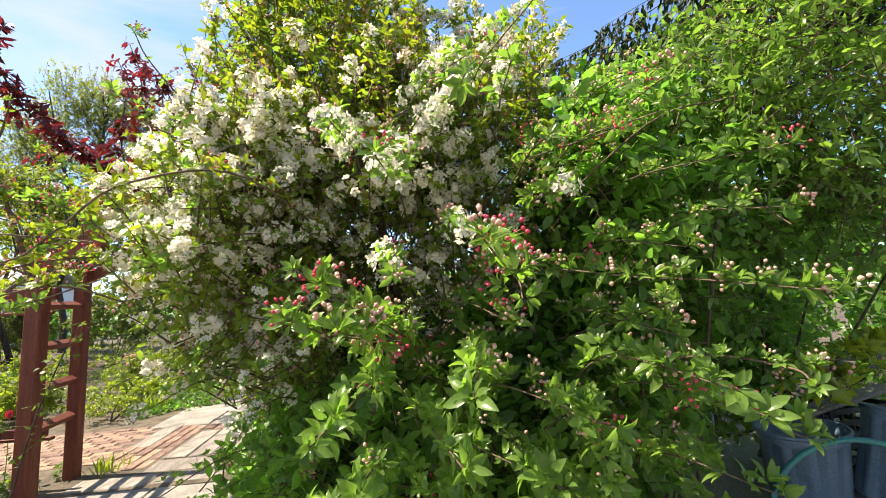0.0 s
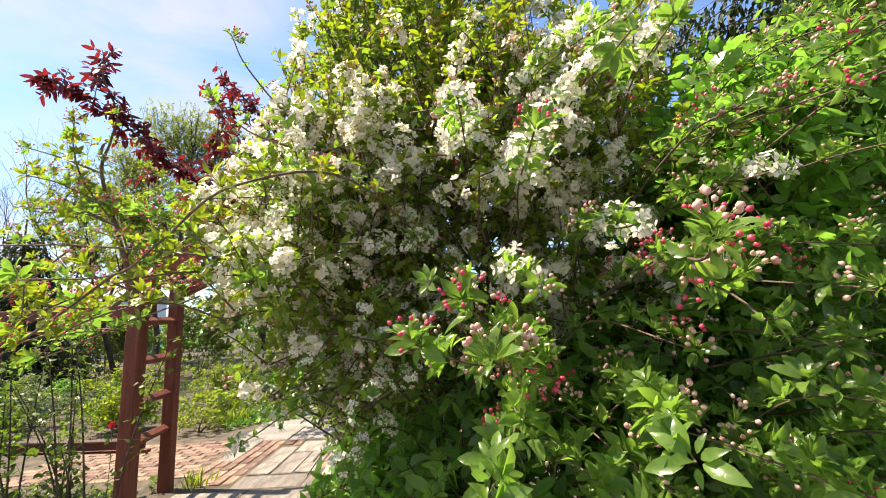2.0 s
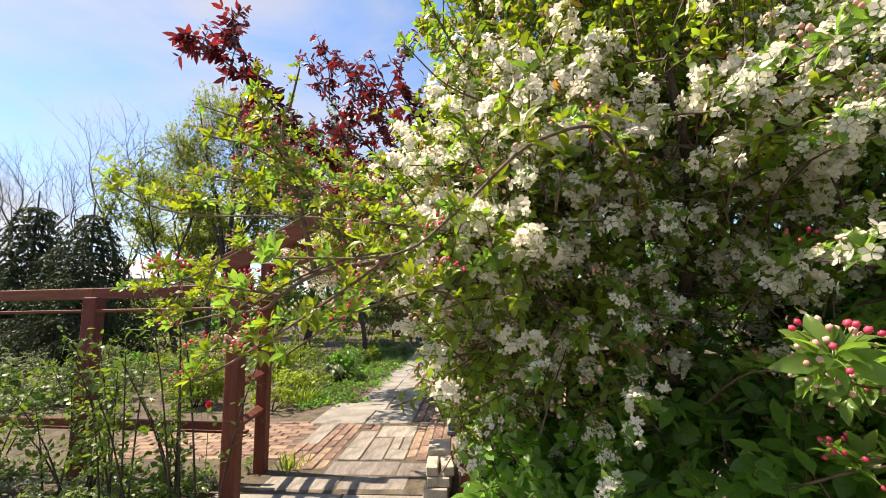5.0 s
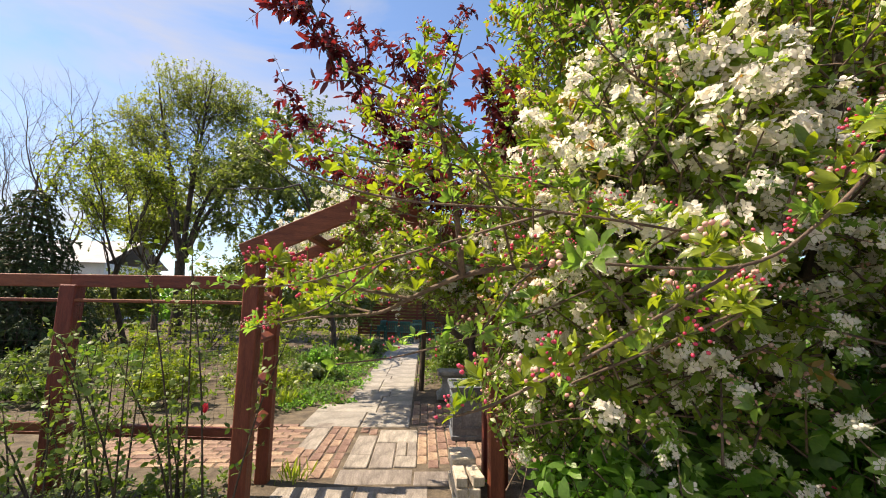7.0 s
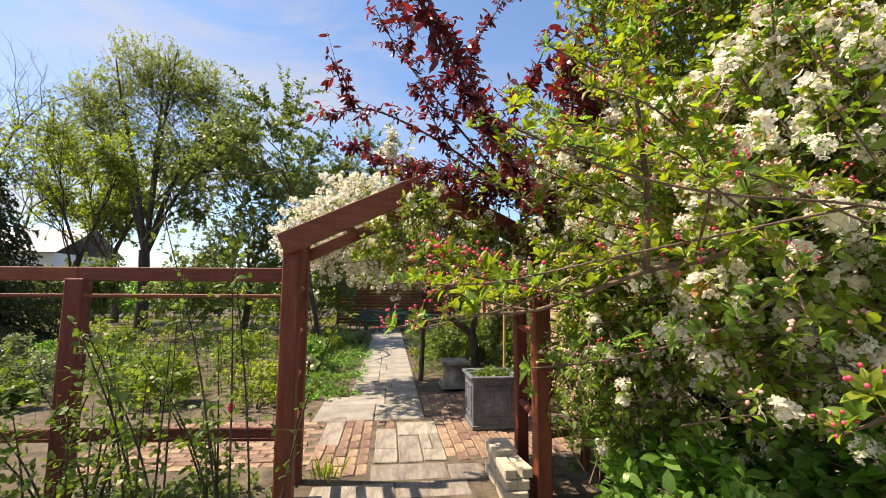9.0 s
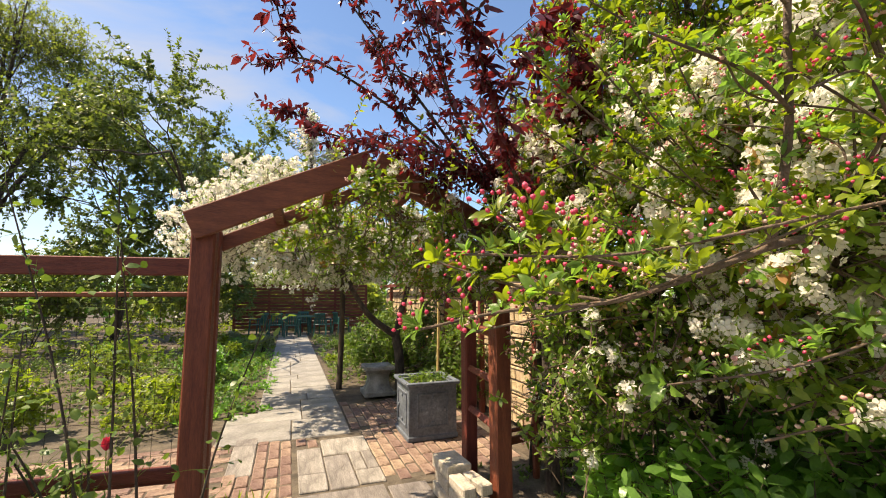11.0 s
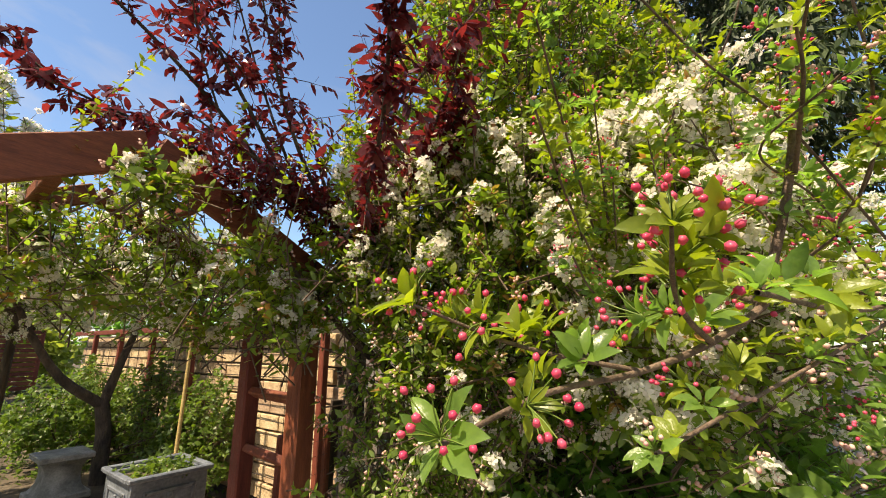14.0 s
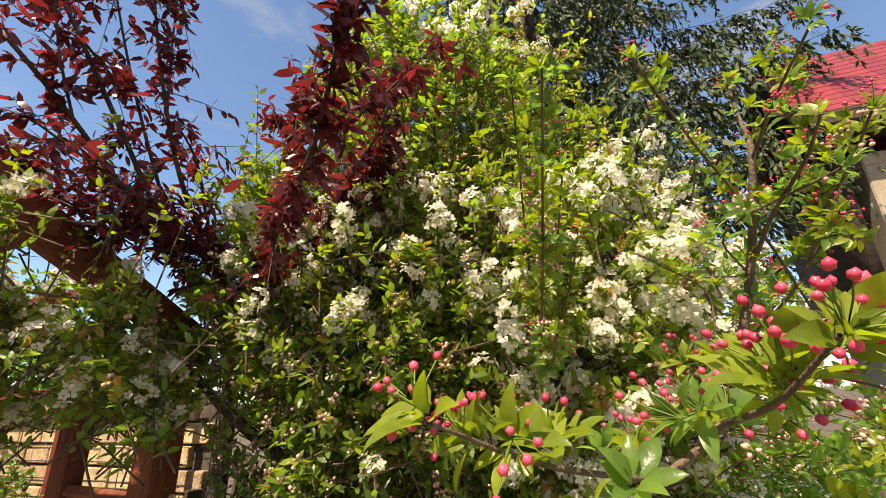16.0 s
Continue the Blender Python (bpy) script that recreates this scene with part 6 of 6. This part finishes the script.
tree("tree", "tall tree in thin fresh leaf at the far fence", -14.5, 21.0, 11.5, M_LEAF_OLIVE, 94, 0.19, 10, 3, 4, 0.6, 0.2, 0.2)
for k, (x, y, h) in enumerate(((-5.0, 11.5, 4.8), (-7.2, 12.4, 3.0), (-3.2, 14.0, 3.6), (-11.5, 13.5, 2.8))):
    shrub("shrub", "dark olive shrub at the back of the garden", (x, y, 0), [((x, y, h * 0.5), (1.5, 1.1, h * 0.55), 3), ((x + 0.7, y + 0.4, h * 0.62), (0.9, 0.8, h * 0.5), 1.5)], 560, 0.12, M_LEAF_DULL, 0.5, 14, 140 + k)
tree("tree", "bare grey tree not yet in leaf", -17.5, 16.5, 12.5, None, 95, kids=3, depth=6, spread=0.6, up=0.2, r=0.15)
tree("tree", "bare grey tree not yet in leaf", -22.0, 17.5, 13.5, None, 96, kids=3, depth=6, spread=0.6, up=0.2, r=0.16)
tree("tree", "dead dark tree with a few forked limbs", -2.6, 11.3, 9.6, None, 97, kids=2, depth=3, spread=0.75, up=0.12, r=0.085, first=0.42)
spruce(-10.9, 9.0, 5.2, 2.4, 98, "dark spreading conifer behind the fence", 24, 0.3, 15, 0.11, 12)
spruce(-14.5, 10.5, 6.0, 2.6, 99, "dark spreading conifer behind the fence", 22, 0.3, 15, 0.13, 12)
spruce(8.2, -1.1, 26.0, 7.4, 100, "tall dark spruce with drooping boughs", 50, 5.0, 17, 0.12, 14, 14.0, 4.7, 1.3, (0.25, 0.75), 0.34)
for k, (x, y, rx, h) in enumerate(((-13, 26, 7, 3.0), (-4, 24, 6, 3.4), (4, 22, 5, 4.0), (-24, 24, 7, 3.2), (9, 14, 4, 4.5), (0.5, 19.2, 4.5, 3.2), (12.0, 3.2, 4.5, 4.2))):
    shrub("hedge", "uneven green hedge closing the garden", (x, y, 0), [((x, y, h * 0.45), (rx, 2.0, h * 0.6), 1)], 700, 0.26, M_LEAF_OLIVE if k % 2 else M_LEAF_DARK, 0.8, 11, 110 + k)
shrub("small_tree", "small tree with feathery sunlit leaves at the yard edge", (5.1, -0.6, 0), [((4.35, -1.9, 2.75), (1.0, 0.8, 0.85), 4), ((4.9, -1.9, 2.0), (0.7, 0.6, 0.6), 1.5)], 620, 0.062, M_LEAF_MID, 0.5, 18, 57, -1, 0.05, 0.36, 4)
shrub("shrub", "dark leafy shrub closing the yard", (5.3, 0.0, 0), [((5.3, 0.0, 1.0), (1.3, 0.8, 1.2), 3), ((5.6, 0.2, 2.2), (1.2, 0.7, 1.0), 2), ((3.9, -0.9, 0.6), (0.55, 0.5, 0.8), 2), ((6.6, -0.9, 0.9), (0.8, 0.7, 1.1), 2), ((6.4, 1.2, 1.5), (1.7, 0.9, 1.9), 4), ((4.4, 0.7, 1.4), (1.2, 0.7, 1.6), 3), ((4.75, -0.75, 1.0), (0.8, 0.4, 1.1), 3)], 2000, 0.09, M_LEAF_DARK, 0.35, 11, 58)
house()
far_house()
screen_fence()
seating()
yard_clutter()


def tulip(x, y, z):
    t = thing("tulip", "single red tulip in the rose bed", "flower", (x, y, 0))
    part("stem", tube([(smooth_line([(x, y, -0.03), (x + 0.01, y, z * 0.5), (x, y, z)]), 0.004, 0.003)], 6), M_STEM, t)
    a = np.arange(6) * 1.047
    ax = unit(np.stack([np.cos(a) * 0.35, np.sin(a) * 0.35, np.ones(6)], 1))
    f = unit(np.stack([-np.cos(a), -np.sin(a), np.zeros(6)], 1))
    part("bloom", leaves(np.array([x, y, z]) + ax * 0.002, ax, f, np.full(6, 0.085), np.full(6, 0.06), 0.2, -0.05, True), M_BUD, t)


tulip(-1.55, 0.6, 0.58)


def candytuft(x, y):
    rng = np.random.default_rng(6)
    t = thing("candytuft", "low cushion of white flowers beside the bricks", "flower", (x, y, 0))
    n = 240
    c = np.stack([x + rng.normal(size=n) * 0.2, y + rng.normal(size=n) * 0.15, 0.1 + rng.uniform(0, 0.07, n)], 1)
    tagged(part("bloom", petals(c, rng.normal(size=(n, 3)) * 0.4 + np.array([0, 0, 1.0]), np.full(n, 0.05), rng), M_PETAL, t), kind="stuff")
    p = c * np.array([1, 1, 0])
    tagged(part("foliage", leaf_spray(rng, p, unit(rng.normal(size=(n, 3)) * 0.5 + np.array([0, 0, 1.0])), np.full(n, 0.11), 7, 0.03), M_LEAF_DARK, t), kind="stuff")


candytuft(-2.6, 5.6)
long_wall()
lay_paving()
lay_path()
